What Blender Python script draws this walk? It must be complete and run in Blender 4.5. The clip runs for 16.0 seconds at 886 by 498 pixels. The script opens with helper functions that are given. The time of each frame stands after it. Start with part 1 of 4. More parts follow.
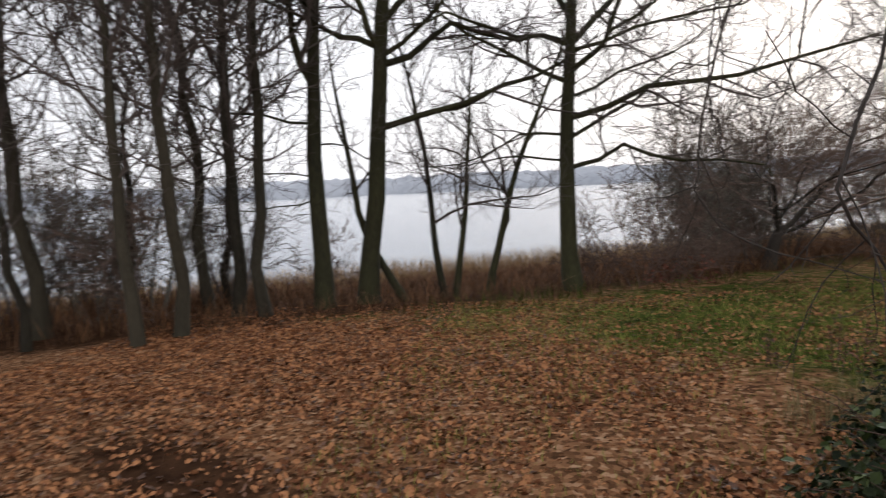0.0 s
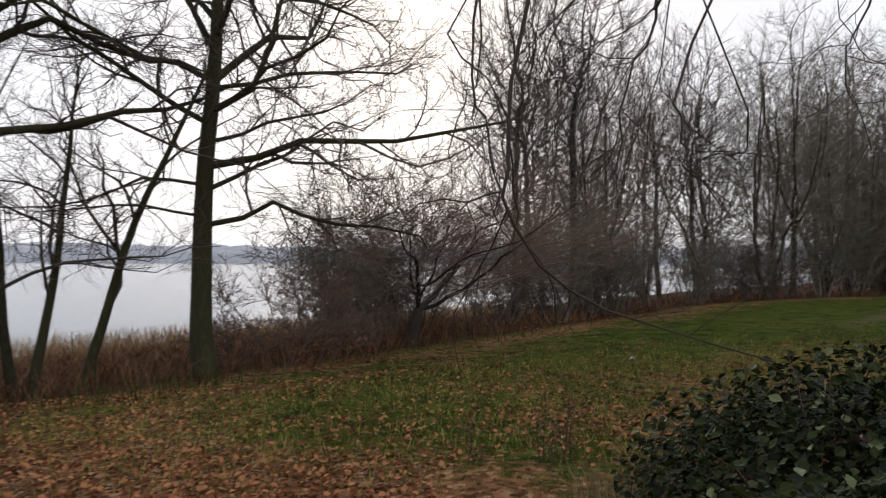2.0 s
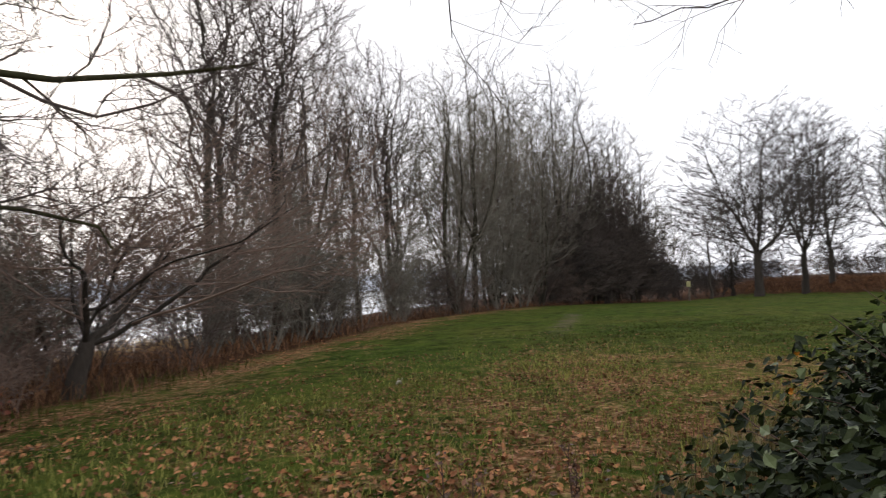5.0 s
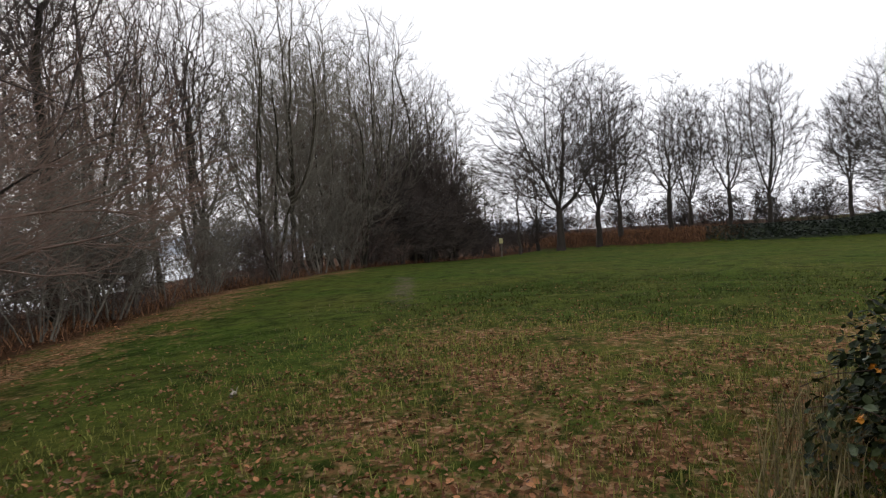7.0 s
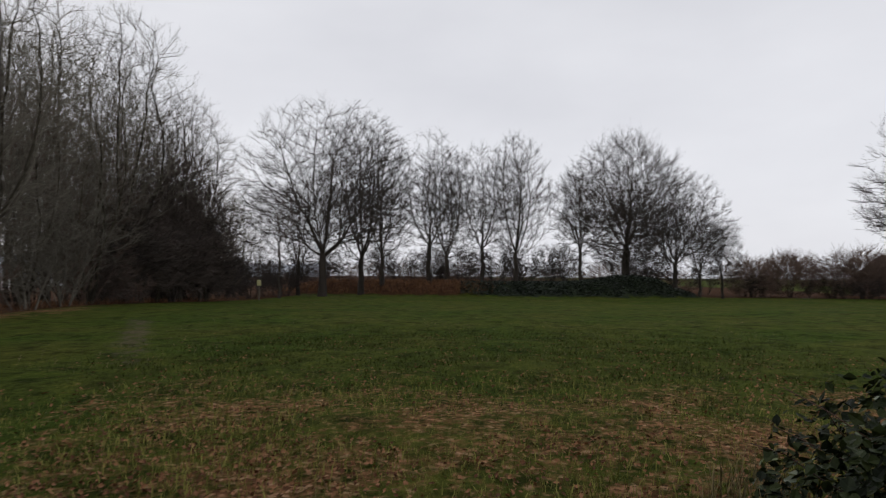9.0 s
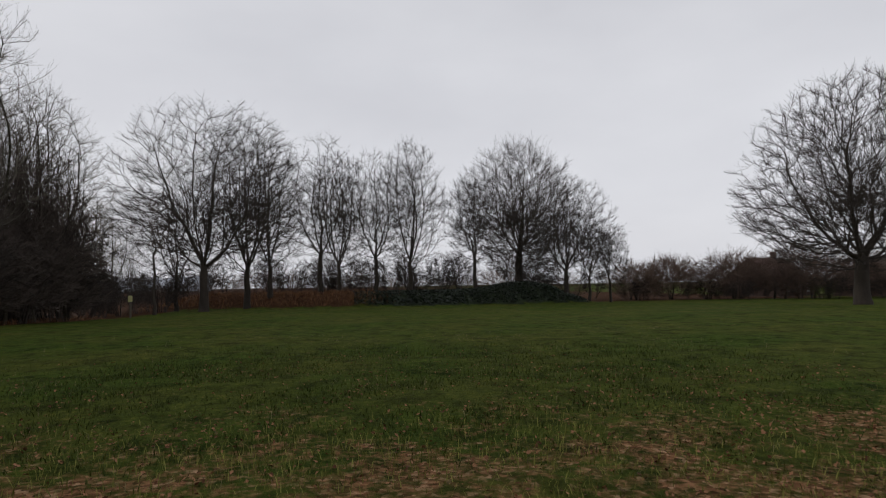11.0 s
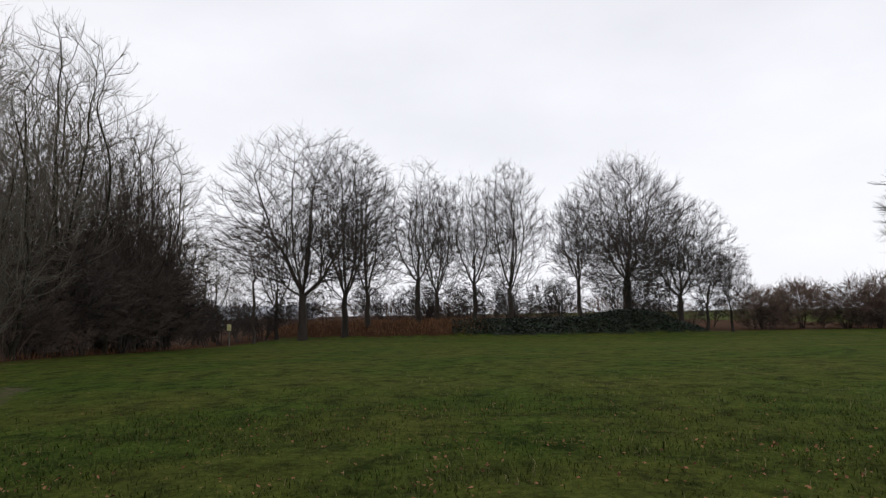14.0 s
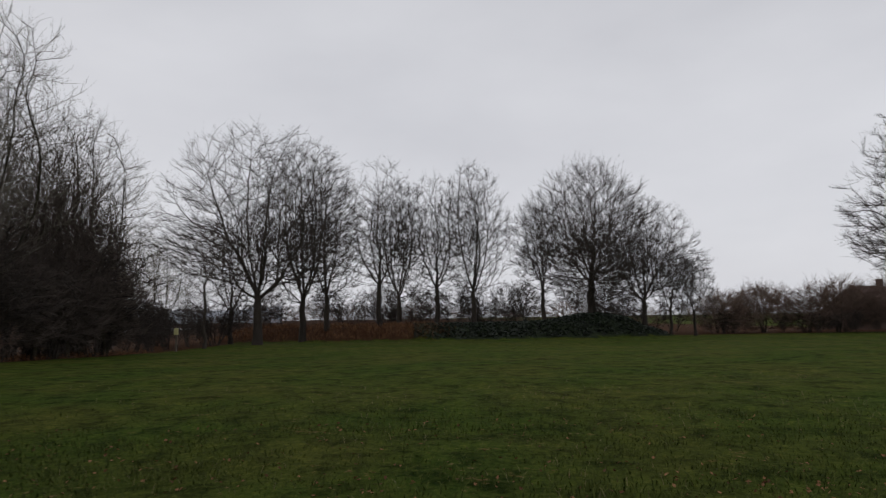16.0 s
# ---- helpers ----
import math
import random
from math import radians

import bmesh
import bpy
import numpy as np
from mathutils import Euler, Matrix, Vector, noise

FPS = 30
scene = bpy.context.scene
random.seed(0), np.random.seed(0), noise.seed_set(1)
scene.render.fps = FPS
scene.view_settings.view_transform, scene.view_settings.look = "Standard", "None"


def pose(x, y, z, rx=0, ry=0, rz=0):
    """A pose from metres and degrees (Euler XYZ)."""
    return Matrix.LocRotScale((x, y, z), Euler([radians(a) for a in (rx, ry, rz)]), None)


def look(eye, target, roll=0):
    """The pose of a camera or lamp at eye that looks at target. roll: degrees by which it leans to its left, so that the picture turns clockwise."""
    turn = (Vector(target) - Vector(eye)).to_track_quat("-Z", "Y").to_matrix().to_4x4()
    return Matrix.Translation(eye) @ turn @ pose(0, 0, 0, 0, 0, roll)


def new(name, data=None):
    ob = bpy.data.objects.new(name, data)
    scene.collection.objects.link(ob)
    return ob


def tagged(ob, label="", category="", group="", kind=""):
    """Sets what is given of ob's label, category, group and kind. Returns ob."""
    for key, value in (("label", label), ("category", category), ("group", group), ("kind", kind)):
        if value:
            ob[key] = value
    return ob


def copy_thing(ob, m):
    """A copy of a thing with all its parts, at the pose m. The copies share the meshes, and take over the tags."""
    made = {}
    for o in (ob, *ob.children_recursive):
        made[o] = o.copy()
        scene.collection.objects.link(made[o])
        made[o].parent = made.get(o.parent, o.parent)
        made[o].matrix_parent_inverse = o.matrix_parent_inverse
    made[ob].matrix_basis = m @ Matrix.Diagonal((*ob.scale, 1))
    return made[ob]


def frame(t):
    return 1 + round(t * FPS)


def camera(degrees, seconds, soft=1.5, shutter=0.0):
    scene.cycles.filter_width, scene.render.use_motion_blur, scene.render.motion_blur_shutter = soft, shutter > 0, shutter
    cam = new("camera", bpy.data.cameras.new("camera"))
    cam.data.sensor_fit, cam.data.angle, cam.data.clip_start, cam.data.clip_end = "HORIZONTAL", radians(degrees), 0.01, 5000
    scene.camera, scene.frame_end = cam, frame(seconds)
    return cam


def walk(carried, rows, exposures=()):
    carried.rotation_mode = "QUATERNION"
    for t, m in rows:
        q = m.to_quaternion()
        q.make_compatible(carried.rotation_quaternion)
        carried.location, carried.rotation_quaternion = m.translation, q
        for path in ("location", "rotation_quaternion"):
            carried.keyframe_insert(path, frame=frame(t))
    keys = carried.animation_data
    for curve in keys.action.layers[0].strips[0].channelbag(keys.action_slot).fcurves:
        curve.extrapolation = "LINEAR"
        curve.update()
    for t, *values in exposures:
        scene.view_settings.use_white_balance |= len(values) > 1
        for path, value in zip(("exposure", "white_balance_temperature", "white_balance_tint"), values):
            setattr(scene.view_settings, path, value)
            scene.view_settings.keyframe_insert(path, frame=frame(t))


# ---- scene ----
cam = camera(68.3, 16.0, soft=1.2, shutter=0.28)
PATH = [
    (0.0, (0.751, -0.288, 1.900), (-0.904, 9.531, 0.983), -2.80),
    (0.5, (0.634, 0.218, 1.813), (1.051, 10.168, 0.906), -3.18),
    (1.0, (0.588, 0.721, 1.720), (2.160, 10.560, 0.871), -2.59),
    (1.5, (0.584, 1.205, 1.668), (3.214, 10.845, 1.256), -1.49),
    (2.0, (0.556, 1.659, 1.621), (4.448, 10.868, 1.815), 0.28),
    (2.5, (0.567, 2.132, 1.554), (5.448, 10.850, 1.980), 0.91),
    (3.0, (0.619, 2.600, 1.471), (6.153, 10.922, 1.807), 0.01),
    (3.5, (0.726, 3.095, 1.413), (6.397, 11.326, 1.703), -0.53),
    (4.0, (0.892, 3.530, 1.366), (6.952, 11.484, 1.481), -0.68),
    (4.5, (1.060, 3.984, 1.335), (7.795, 11.364, 1.744), -1.59),
    (5.0, (1.284, 4.441, 1.274), (9.047, 10.718, 1.847), -1.96),
    (7.5, (3.011, 6.273, 1.477), (12.518, 9.370, 1.316), -2.67),
    (8.0, (3.467, 6.480, 1.473), (13.250, 8.553, 1.520), -1.37),
    (8.5, (3.982, 6.625, 1.474), (13.889, 7.984, 1.597), 0.29),
    (9.0, (4.483, 6.758, 1.467), (14.470, 7.058, 1.880), 0.46),
    (9.5, (4.966, 6.861, 1.439), (14.932, 6.232, 1.956), -0.15),
    (10.0, (5.497, 6.974, 1.418), (15.392, 5.635, 1.965), -1.10),
    (12.5, (8.397, 7.240, 1.520), (18.289, 5.887, 2.080), -0.63),
    (13.0, (8.907, 7.162, 1.526), (18.849, 6.466, 2.341), -0.85),
    (13.5, (9.360, 7.012, 1.521), (19.305, 6.674, 2.512), -0.91),
    (14.0, (9.816, 6.855, 1.509), (19.765, 6.992, 2.503), -0.97),
    (14.5, (10.260, 6.703, 1.491), (20.205, 6.892, 2.516), -1.05),
    (15.0, (10.717, 6.553, 1.470), (20.657, 6.766, 2.547), -1.29),
    (15.5, (11.172, 6.395, 1.460), (21.114, 6.570, 2.523), -1.35),
    (16.0, (11.594, 6.271, 1.456), (21.532, 5.907, 2.503), -0.90),
]
EXPOSURES = [(0.0, 0.5), (1.0, 0.32), (1.5, 0.25), (3.5, 0.55), (5.0, 0.8), (7.5, 0.45), (9.0, -0.08), (10.0, -0.25), (12.5, -0.25), (13.0, -0.2), (14.0, 0.22), (14.5, 0.32), (15.0, 0.05), (15.5, -0.12), (16.0, -0.3)]
walk(cam, [(t, look(eye, target, roll)) for t, eye, target, roll in PATH], EXPOSURES)

# ---- sky: a closed winter overcast ----
SUN_EL, SUN_AZ = radians(24), radians(20)
world = bpy.data.worlds.new("overcast_sky")
scene.world = world
world.use_nodes = True
wt = world.node_tree
wt.nodes.clear()
w_out = wt.nodes.new("ShaderNodeOutputWorld")
w_bg = wt.nodes.new("ShaderNodeBackground")
w_sky = wt.nodes.new("ShaderNodeTexSky")
w_sky.sky_type = "NISHITA"
w_sky.sun_disc = False
w_sky.sun_elevation, w_sky.sun_rotation = SUN_EL, SUN_AZ
w_sky.dust_density = 4.0
w_dim = wt.nodes.new("ShaderNodeVectorMath")
w_dim.operation = "SCALE"
w_dim.inputs["Scale"].default_value = 0.09
w_tc = wt.nodes.new("ShaderNodeTexCoord")
w_map = wt.nodes.new("ShaderNodeMapping")
w_map.inputs["Scale"].default_value = (1.0, 1.0, 2.6)
w_noise = wt.nodes.new("ShaderNodeTexNoise")
w_noise.inputs["Scale"].default_value = 2.2
w_noise.inputs["Detail"].default_value = 5.0
w_ramp = wt.nodes.new("ShaderNodeValToRGB")
w_ramp.color_ramp.elements[0].position, w_ramp.color_ramp.elements[1].position = 0.25, 0.8
w_ramp.color_ramp.elements[0].color = (0.805, 0.81, 0.865, 1)
w_ramp.color_ramp.elements[1].color = (0.98, 0.985, 1.035, 1)
w_mix = wt.nodes.new("ShaderNodeMix")
w_mix.data_type = "RGBA"
w_mix.inputs["Factor"].default_value = 0.9
wt.links.new(w_sky.outputs["Color"], w_dim.inputs[0])
wt.links.new(w_tc.outputs["Generated"], w_map.inputs["Vector"])
wt.links.new(w_map.outputs["Vector"], w_noise.inputs["Vector"])
wt.links.new(w_noise.outputs["Fac"], w_ramp.inputs["Fac"])
wt.links.new(w_dim.outputs["Vector"], w_mix.inputs["A"])
w_sep = wt.nodes.new("ShaderNodeSeparateXYZ")
w_high = wt.nodes.new("ShaderNodeMapRange")
w_high.inputs["From Min"].default_value, w_high.inputs["From Max"].default_value = 0.15, 0.9
w_high.inputs["To Min"].default_value, w_high.inputs["To Max"].default_value = 1.0, 0.74
w_thick = wt.nodes.new("ShaderNodeVectorMath")
w_thick.operation = "SCALE"
wt.links.new(w_tc.outputs["Generated"], w_sep.inputs["Vector"])
wt.links.new(w_sep.outputs["Z"], w_high.inputs["Value"])
wt.links.new(w_ramp.outputs["Color"], w_thick.inputs[0])
wt.links.new(w_high.outputs["Result"], w_thick.inputs["Scale"])
wt.links.new(w_thick.outputs["Vector"], w_mix.inputs["B"])
wt.links.new(w_mix.outputs["Result"], w_bg.inputs["Color"])
wt.links.new(w_bg.outputs["Background"], w_out.inputs["Surface"])
w_bg.inputs["Strength"].default_value = 1.0

sun_data = bpy.data.lights.new("sun", "SUN")
sun_data.energy, sun_data.angle, sun_data.color = 0.6, radians(25), (1.0, 0.97, 0.93)
sun = new("sun", sun_data)
sun.matrix_world = look((60 * math.sin(SUN_AZ), 60 * math.cos(SUN_AZ), 40), (0, 0, 40 - 60 * math.tan(SUN_EL)))


# ---- materials ----
def make_mat(name, dark, light, size=4.0, fine=40.0, rough=0.85, bump=0.3, vary=0.0, island=0.0, spec=0.3, stretch=(1, 1, 1)):
    """Two scales of noise between two colours, a fine bump, and a shift per object or per loose piece."""
    m = bpy.data.materials.new(name)
    m.use_nodes = True
    nt = m.node_tree
    b = nt.nodes["Principled BSDF"]
    b.inputs["Roughness"].default_value = rough
    b.inputs["Specular IOR Level"].default_value = spec
    tc = nt.nodes.new("ShaderNodeTexCoord")
    mp = nt.nodes.new("ShaderNodeMapping")
    mp.inputs["Scale"].default_value = stretch
    nt.links.new(tc.outputs["Object"], mp.inputs["Vector"])
    a, c = nt.nodes.new("ShaderNodeTexNoise"), nt.nodes.new("ShaderNodeTexNoise")
    a.inputs["Scale"].default_value, c.inputs["Scale"].default_value = size, fine
    a.inputs["Detail"].default_value, c.inputs["Detail"].default_value = 4, 5
    for n in (a, c):
        nt.links.new(mp.outputs["Vector"], n.inputs["Vector"])
    mid = nt.nodes.new("ShaderNodeMath")
    mid.operation = "MULTIPLY_ADD"
    mid.inputs[1].default_value = 0.5
    half = nt.nodes.new("ShaderNodeMath")
    half.operation = "MULTIPLY"
    half.inputs[1].default_value = 0.5
    nt.links.new(c.outputs["Fac"], half.inputs[0])
    nt.links.new(a.outputs["Fac"], mid.inputs[0])
    nt.links.new(half.outputs[0], mid.inputs[2])
    last = mid.outputs[0]
    for amount, node_type, socket in ((vary, "ShaderNodeObjectInfo", "Random"), (island, "ShaderNodeNewGeometry", "Random Per Island")):
        if amount:
            src = nt.nodes.new(node_type)
            add = nt.nodes.new("ShaderNodeMath")
            add.operation = "MULTIPLY_ADD"
            add.inputs[1].default_value = amount
            shift = nt.nodes.new("ShaderNodeMath")
            shift.operation = "SUBTRACT"
            shift.inputs[1].default_value = amount / 2
            nt.links.new(src.outputs[socket], add.inputs[0])
            nt.links.new(last, add.inputs[2])
            nt.links.new(add.outputs[0], shift.inputs[0])
            last = shift.outputs[0]
    ramp = nt.nodes.new("ShaderNodeValToRGB")
    ramp.color_ramp.elements[0].position, ramp.color_ramp.elements[1].position = 0.3, 0.7
    ramp.color_ramp.elements[0].color, ramp.color_ramp.elements[1].color = (*dark, 1), (*light, 1)
    nt.links.new(last, ramp.inputs["Fac"])
    nt.links.new(ramp.outputs["Color"], b.inputs["Base Color"])
    if bump:
        bp = nt.nodes.new("ShaderNodeBump")
        bp.inputs["Strength"].default_value = bump
        bp.inputs["Distance"].default_value = 0.02
        nt.links.new(c.outputs["Fac"], bp.inputs["Height"])
        nt.links.new(bp.outputs["Normal"], b.inputs["Normal"])
    return m


BARK_GREEN = make_mat("mossy_bark", (0.017, 0.015, 0.009), (0.064, 0.062, 0.026), 2.0, 30.0, 0.95, 0.9, vary=0.15, stretch=(1, 1, 0.25))
BARK = make_mat("grey_brown_bark", (0.022, 0.018, 0.014), (0.062, 0.05, 0.04), 2.0, 25.0, 0.95, 0.9, vary=0.2, stretch=(1, 1, 0.25))
BARK_WOOD = make_mat("grey_woodland_bark", (0.021, 0.018, 0.012), (0.062, 0.052, 0.034), 2.0, 25.0, 0.95, 0.9, vary=0.3, stretch=(1, 1, 0.25))
TWIG_DARK = make_mat("dark_oak_twig", (0.024, 0.019, 0.016), (0.065, 0.052, 0.044), 1.0, 12.0, 0.9, 0.0, vary=0.2)
TWIG = make_mat("twig_bark", (0.05, 0.039, 0.033), (0.125, 0.098, 0.084), 1.0, 12.0, 0.9, 0.0, vary=0.2)
TWIG_RED = make_mat("reddish_twig_bark", (0.075, 0.05, 0.04), (0.19, 0.13, 0.10), 0.8, 12.0, 0.9, 0.0, vary=0.25)
TWIG_PALE = make_mat("pale_lichen_twig", (0.085, 0.075, 0.06), (0.20, 0.18, 0.14), 0.8, 12.0, 0.9, 0.0, vary=0.2)
LEAF_DEAD = make_mat("dead_oak_leaf", (0.15, 0.057, 0.024), (0.43, 0.195, 0.085), 1.5, 60.0, 0.75, 0.2, island=1.0, spec=0.15)
LEAF_MEADOW = make_mat("damp_meadow_leaf", (0.10, 0.042, 0.02), (0.31, 0.15, 0.075), 1.5, 60.0, 0.75, 0.2, island=1.0, spec=0.15)
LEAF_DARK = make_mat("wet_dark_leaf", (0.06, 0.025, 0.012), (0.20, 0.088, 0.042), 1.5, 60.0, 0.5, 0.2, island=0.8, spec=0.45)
BRAMBLE = make_mat("bramble_leaf", (0.006, 0.011, 0.003), (0.028, 0.040, 0.009), 2.0, 30.0, 0.62, 0.3, island=0.9, spec=0.18)
BRAMBLE_LIGHT = make_mat("young_bramble_leaf", (0.04, 0.06, 0.018), (0.10, 0.13, 0.04), 2.0, 30.0, 0.45, 0.2, island=0.8, spec=0.5)
BRAMBLE_STEM = make_mat("bramble_cane", (0.035, 0.02, 0.015), (0.10, 0.055, 0.04), 3.0, 30.0, 0.7, 0.1, island=0.6)
ORANGE_LEAF = make_mat("orange_autumn_leaf", (0.42, 0.15, 0.015), (0.65, 0.30, 0.03), 5.0, 40.0, 0.6, 0.1)
RED_LEAF = make_mat("red_autumn_leaf", (0.09, 0.026, 0.015), (0.20, 0.06, 0.03), 5.0, 40.0, 0.6, 0.1, island=0.6)
IVY = make_mat("ivy_leaf", (0.009, 0.014, 0.008), (0.026, 0.036, 0.02), 0.4, 10.0, 0.5, 0.1, island=0.6)
GRASS_YELLOW = make_mat("yellowing_grass_blade", (0.10, 0.105, 0.02), (0.30, 0.29, 0.075), 0.35, 6.0, 0.8, 0.0, island=0.7, spec=0.08)
GRASS = make_mat("grass_blade", (0.026, 0.037, 0.007), (0.088, 0.104, 0.023), 0.35, 6.0, 0.8, 0.0, island=0.7, spec=0.08)
GRASS_DRY = make_mat("dry_grass_blade", (0.10, 0.08, 0.035), (0.26, 0.21, 0.10), 0.6, 8.0, 0.75, 0.0, island=0.7)
BRACKEN = make_mat("dead_bracken", (0.062, 0.028, 0.013), (0.23, 0.112, 0.05), 0.5, 8.0, 0.85, 0.0, island=0.7)
REED = make_mat("dry_reed", (0.20, 0.12, 0.05), (0.44, 0.29, 0.14), 0.2, 5.0, 0.8, 0.0, island=0.6)
ROOF_RED = make_mat("red_brown_roof_tile", (0.06, 0.03, 0.024), (0.12, 0.055, 0.042), 1.0, 20.0, 0.8, 0.4, stretch=(1, 1, 6))
ROOF_GREY = make_mat("grey_roof_tile", (0.05, 0.05, 0.055), (0.10, 0.10, 0.105), 1.0, 20.0, 0.8, 0.4, stretch=(1, 1, 6))
BRICK_WALL = make_mat("dark_brick_wall", (0.06, 0.04, 0.034), (0.13, 0.085, 0.07), 1.0, 25.0, 0.9, 0.3)
WHITE_PAINT = make_mat("white_paint", (0.60, 0.60, 0.58), (0.78, 0.78, 0.76), 2.0, 20.0, 0.6, 0.05)
POST_WOOD = make_mat("weathered_post_wood", (0.08, 0.065, 0.05), (0.18, 0.15, 0.12), 3.0, 30.0, 0.9, 0.3, stretch=(1, 1, 0.2))
SIGN_YELLOW = make_mat("pale_yellow_sign", (0.45, 0.42, 0.18), (0.6, 0.57, 0.30), 6.0, 40.0, 0.5, 0.0)
SLAB = make_mat("dark_window_glass", (0.02, 0.022, 0.025), (0.03, 0.032, 0.036), 1.0, 5.0, 0.12, 0.0, spec=0.6)
BARK_CHIP = make_mat("pale_dead_wood", (0.25, 0.21, 0.16), (0.42, 0.37, 0.30), 5.0, 40.0, 0.8, 0.2)
# pale blue-grey carries the haze of the distance; no mist is modelled
SHORE_WOOD = make_mat("far_wood_haze_in_colour", (0.34, 0.36, 0.40), (0.52, 0.54, 0.58), 0.03, 0.15, 1.0, 0.0, spec=0.0)


def ground_material():
    m = bpy.data.materials.new("meadow_and_leaf_litter")
    m.use_nodes = True
    nt = m.node_tree
    b = nt.nodes["Principled BSDF"]
    b.inputs["Roughness"].default_value = 0.95
    b.inputs["Specular IOR Level"].default_value = 0.02
    tc = nt.nodes.new("ShaderNodeTexCoord")

    def noise_of(scale, detail=5.0, rough=0.6):
        n = nt.nodes.new("ShaderNodeTexNoise")
        n.inputs["Scale"].default_value, n.inputs["Detail"].default_value, n.inputs["Roughness"].default_value = scale, detail, rough
        nt.links.new(tc.outputs["Object"], n.inputs["Vector"])
        return n.outputs["Fac"]

    def ramp_of(fac, stops):
        r = nt.nodes.new("ShaderNodeValToRGB")
        while len(r.color_ramp.elements) < len(stops):
            r.color_ramp.elements.new(0.5)
        for e, (at, col) in zip(r.color_ramp.elements, stops):
            e.position, e.color = at, (*col, 1)
        nt.links.new(fac, r.inputs["Fac"])
        return r.outputs["Color"]

    def mixed(fac, a, c):
        n = nt.nodes.new("ShaderNodeMix")
        n.data_type = "RGBA"
        nt.links.new(fac, n.inputs["Factor"])
        nt.links.new(a, n.inputs["A"])
        nt.links.new(c, n.inputs["B"])
        return n.outputs["Result"]

    def math_of(op, a, c, clamp=False):
        n = nt.nodes.new("ShaderNodeMath")
        n.operation, n.use_clamp = op, clamp
        for i, v in enumerate((a, c)):
            if isinstance(v, float):
                n.inputs[i].default_value = v
            else:
                nt.links.new(v, n.inputs[i])
        return n.outputs[0]

    grass = ramp_of(noise_of(11.0, 9.0, 0.8), [(0.36, (0.009, 0.015, 0.003)), (0.5, (0.05, 0.07, 0.011)), (0.66, (0.12, 0.128, 0.026))])
    patch = ramp_of(noise_of(0.22, 3.0), [(0.38, (0.032, 0.068, 0.010)), (0.62, (0.086, 0.084, 0.020))])
    half = nt.nodes.new("ShaderNodeValue")
    half.outputs[0].default_value = 0.4
    grass = mixed(half.outputs[0], grass, patch)
    tuft = ramp_of(noise_of(1.5, 6.0, 0.75), [(0.36, (0.38, 0.40, 0.42)), (0.5, (0.95, 0.95, 0.95)), (0.64, (1.35, 1.3, 1.2))])
    mul = nt.nodes.new("ShaderNodeMix")
    mul.data_type, mul.blend_type = "RGBA", "MULTIPLY"
    mul.inputs["Factor"].default_value = 1.0
    nt.links.new(grass, mul.inputs["A"])
    nt.links.new(tuft, mul.inputs["B"])
    grass = mul.outputs["Result"]
    vor = nt.nodes.new("ShaderNodeTexVoronoi")
    vor.inputs["Scale"].default_value = 21.0
    nt.links.new(tc.outputs["Object"], vor.inputs["Vector"])
    sep = nt.nodes.new("ShaderNodeSeparateColor")
    nt.links.new(vor.outputs["Color"], sep.inputs["Color"])
    litter = ramp_of(sep.outputs[0], [(0.0, (0.065, 0.032, 0.016)), (0.45, (0.19, 0.092, 0.045)), (0.8, (0.32, 0.165, 0.085)), (1.0, (0.45, 0.28, 0.17))])
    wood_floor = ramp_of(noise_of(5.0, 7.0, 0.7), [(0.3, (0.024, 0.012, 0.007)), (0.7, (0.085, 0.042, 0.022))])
    soil = ramp_of(noise_of(8.0), [(0.3, (0.07, 0.055, 0.035)), (0.7, (0.15, 0.125, 0.08))])
    ivy = ramp_of(noise_of(2.5, 7.0, 0.7), [(0.3, (0.012, 0.017, 0.010)), (0.7, (0.04, 0.05, 0.028))])
    att = nt.nodes.new("ShaderNodeVertexColor")
    att.layer_name = "cover"
    asep = nt.nodes.new("ShaderNodeSeparateColor")
    nt.links.new(att.outputs["Color"], asep.inputs["Color"])
    jitter = math_of("ADD", math_of("MULTIPLY", math_of("SUBTRACT", noise_of(0.8, 5.0, 0.65), 0.5), 2.2), math_of("MULTIPLY", math_of("SUBTRACT", noise_of(6.0, 4.0, 0.7), 0.5), 2.6))

    def edge(channel, hardness=2.5):
        inside = math_of("MULTIPLY", math_of("SUBTRACT", math_of("ADD", channel, math_of("MULTIPLY", jitter, 0.5)), 0.5), hardness)
        return math_of("ADD", inside, 0.5, True)

    col = mixed(edge(asep.outputs[0], 3.0), grass, litter)
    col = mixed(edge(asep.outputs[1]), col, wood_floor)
    alpha_soil = edge(att.outputs["Alpha"])
    col = mixed(math_of("SUBTRACT", 1.0, alpha_soil), col, soil)
    col = mixed(edge(asep.outputs[2], 4.0), col, ivy)
    nt.links.new(col, b.inputs["Base Color"])
    bp = nt.nodes.new("ShaderNodeBump")
    bp.inputs["Strength"].default_value, bp.inputs["Distance"].default_value = 0.8, 0.05
    nt.links.new(noise_of(18.0, 6.0, 0.7), bp.inputs["Height"])
    nt.links.new(bp.outputs["Normal"], b.inputs["Normal"])
    return m


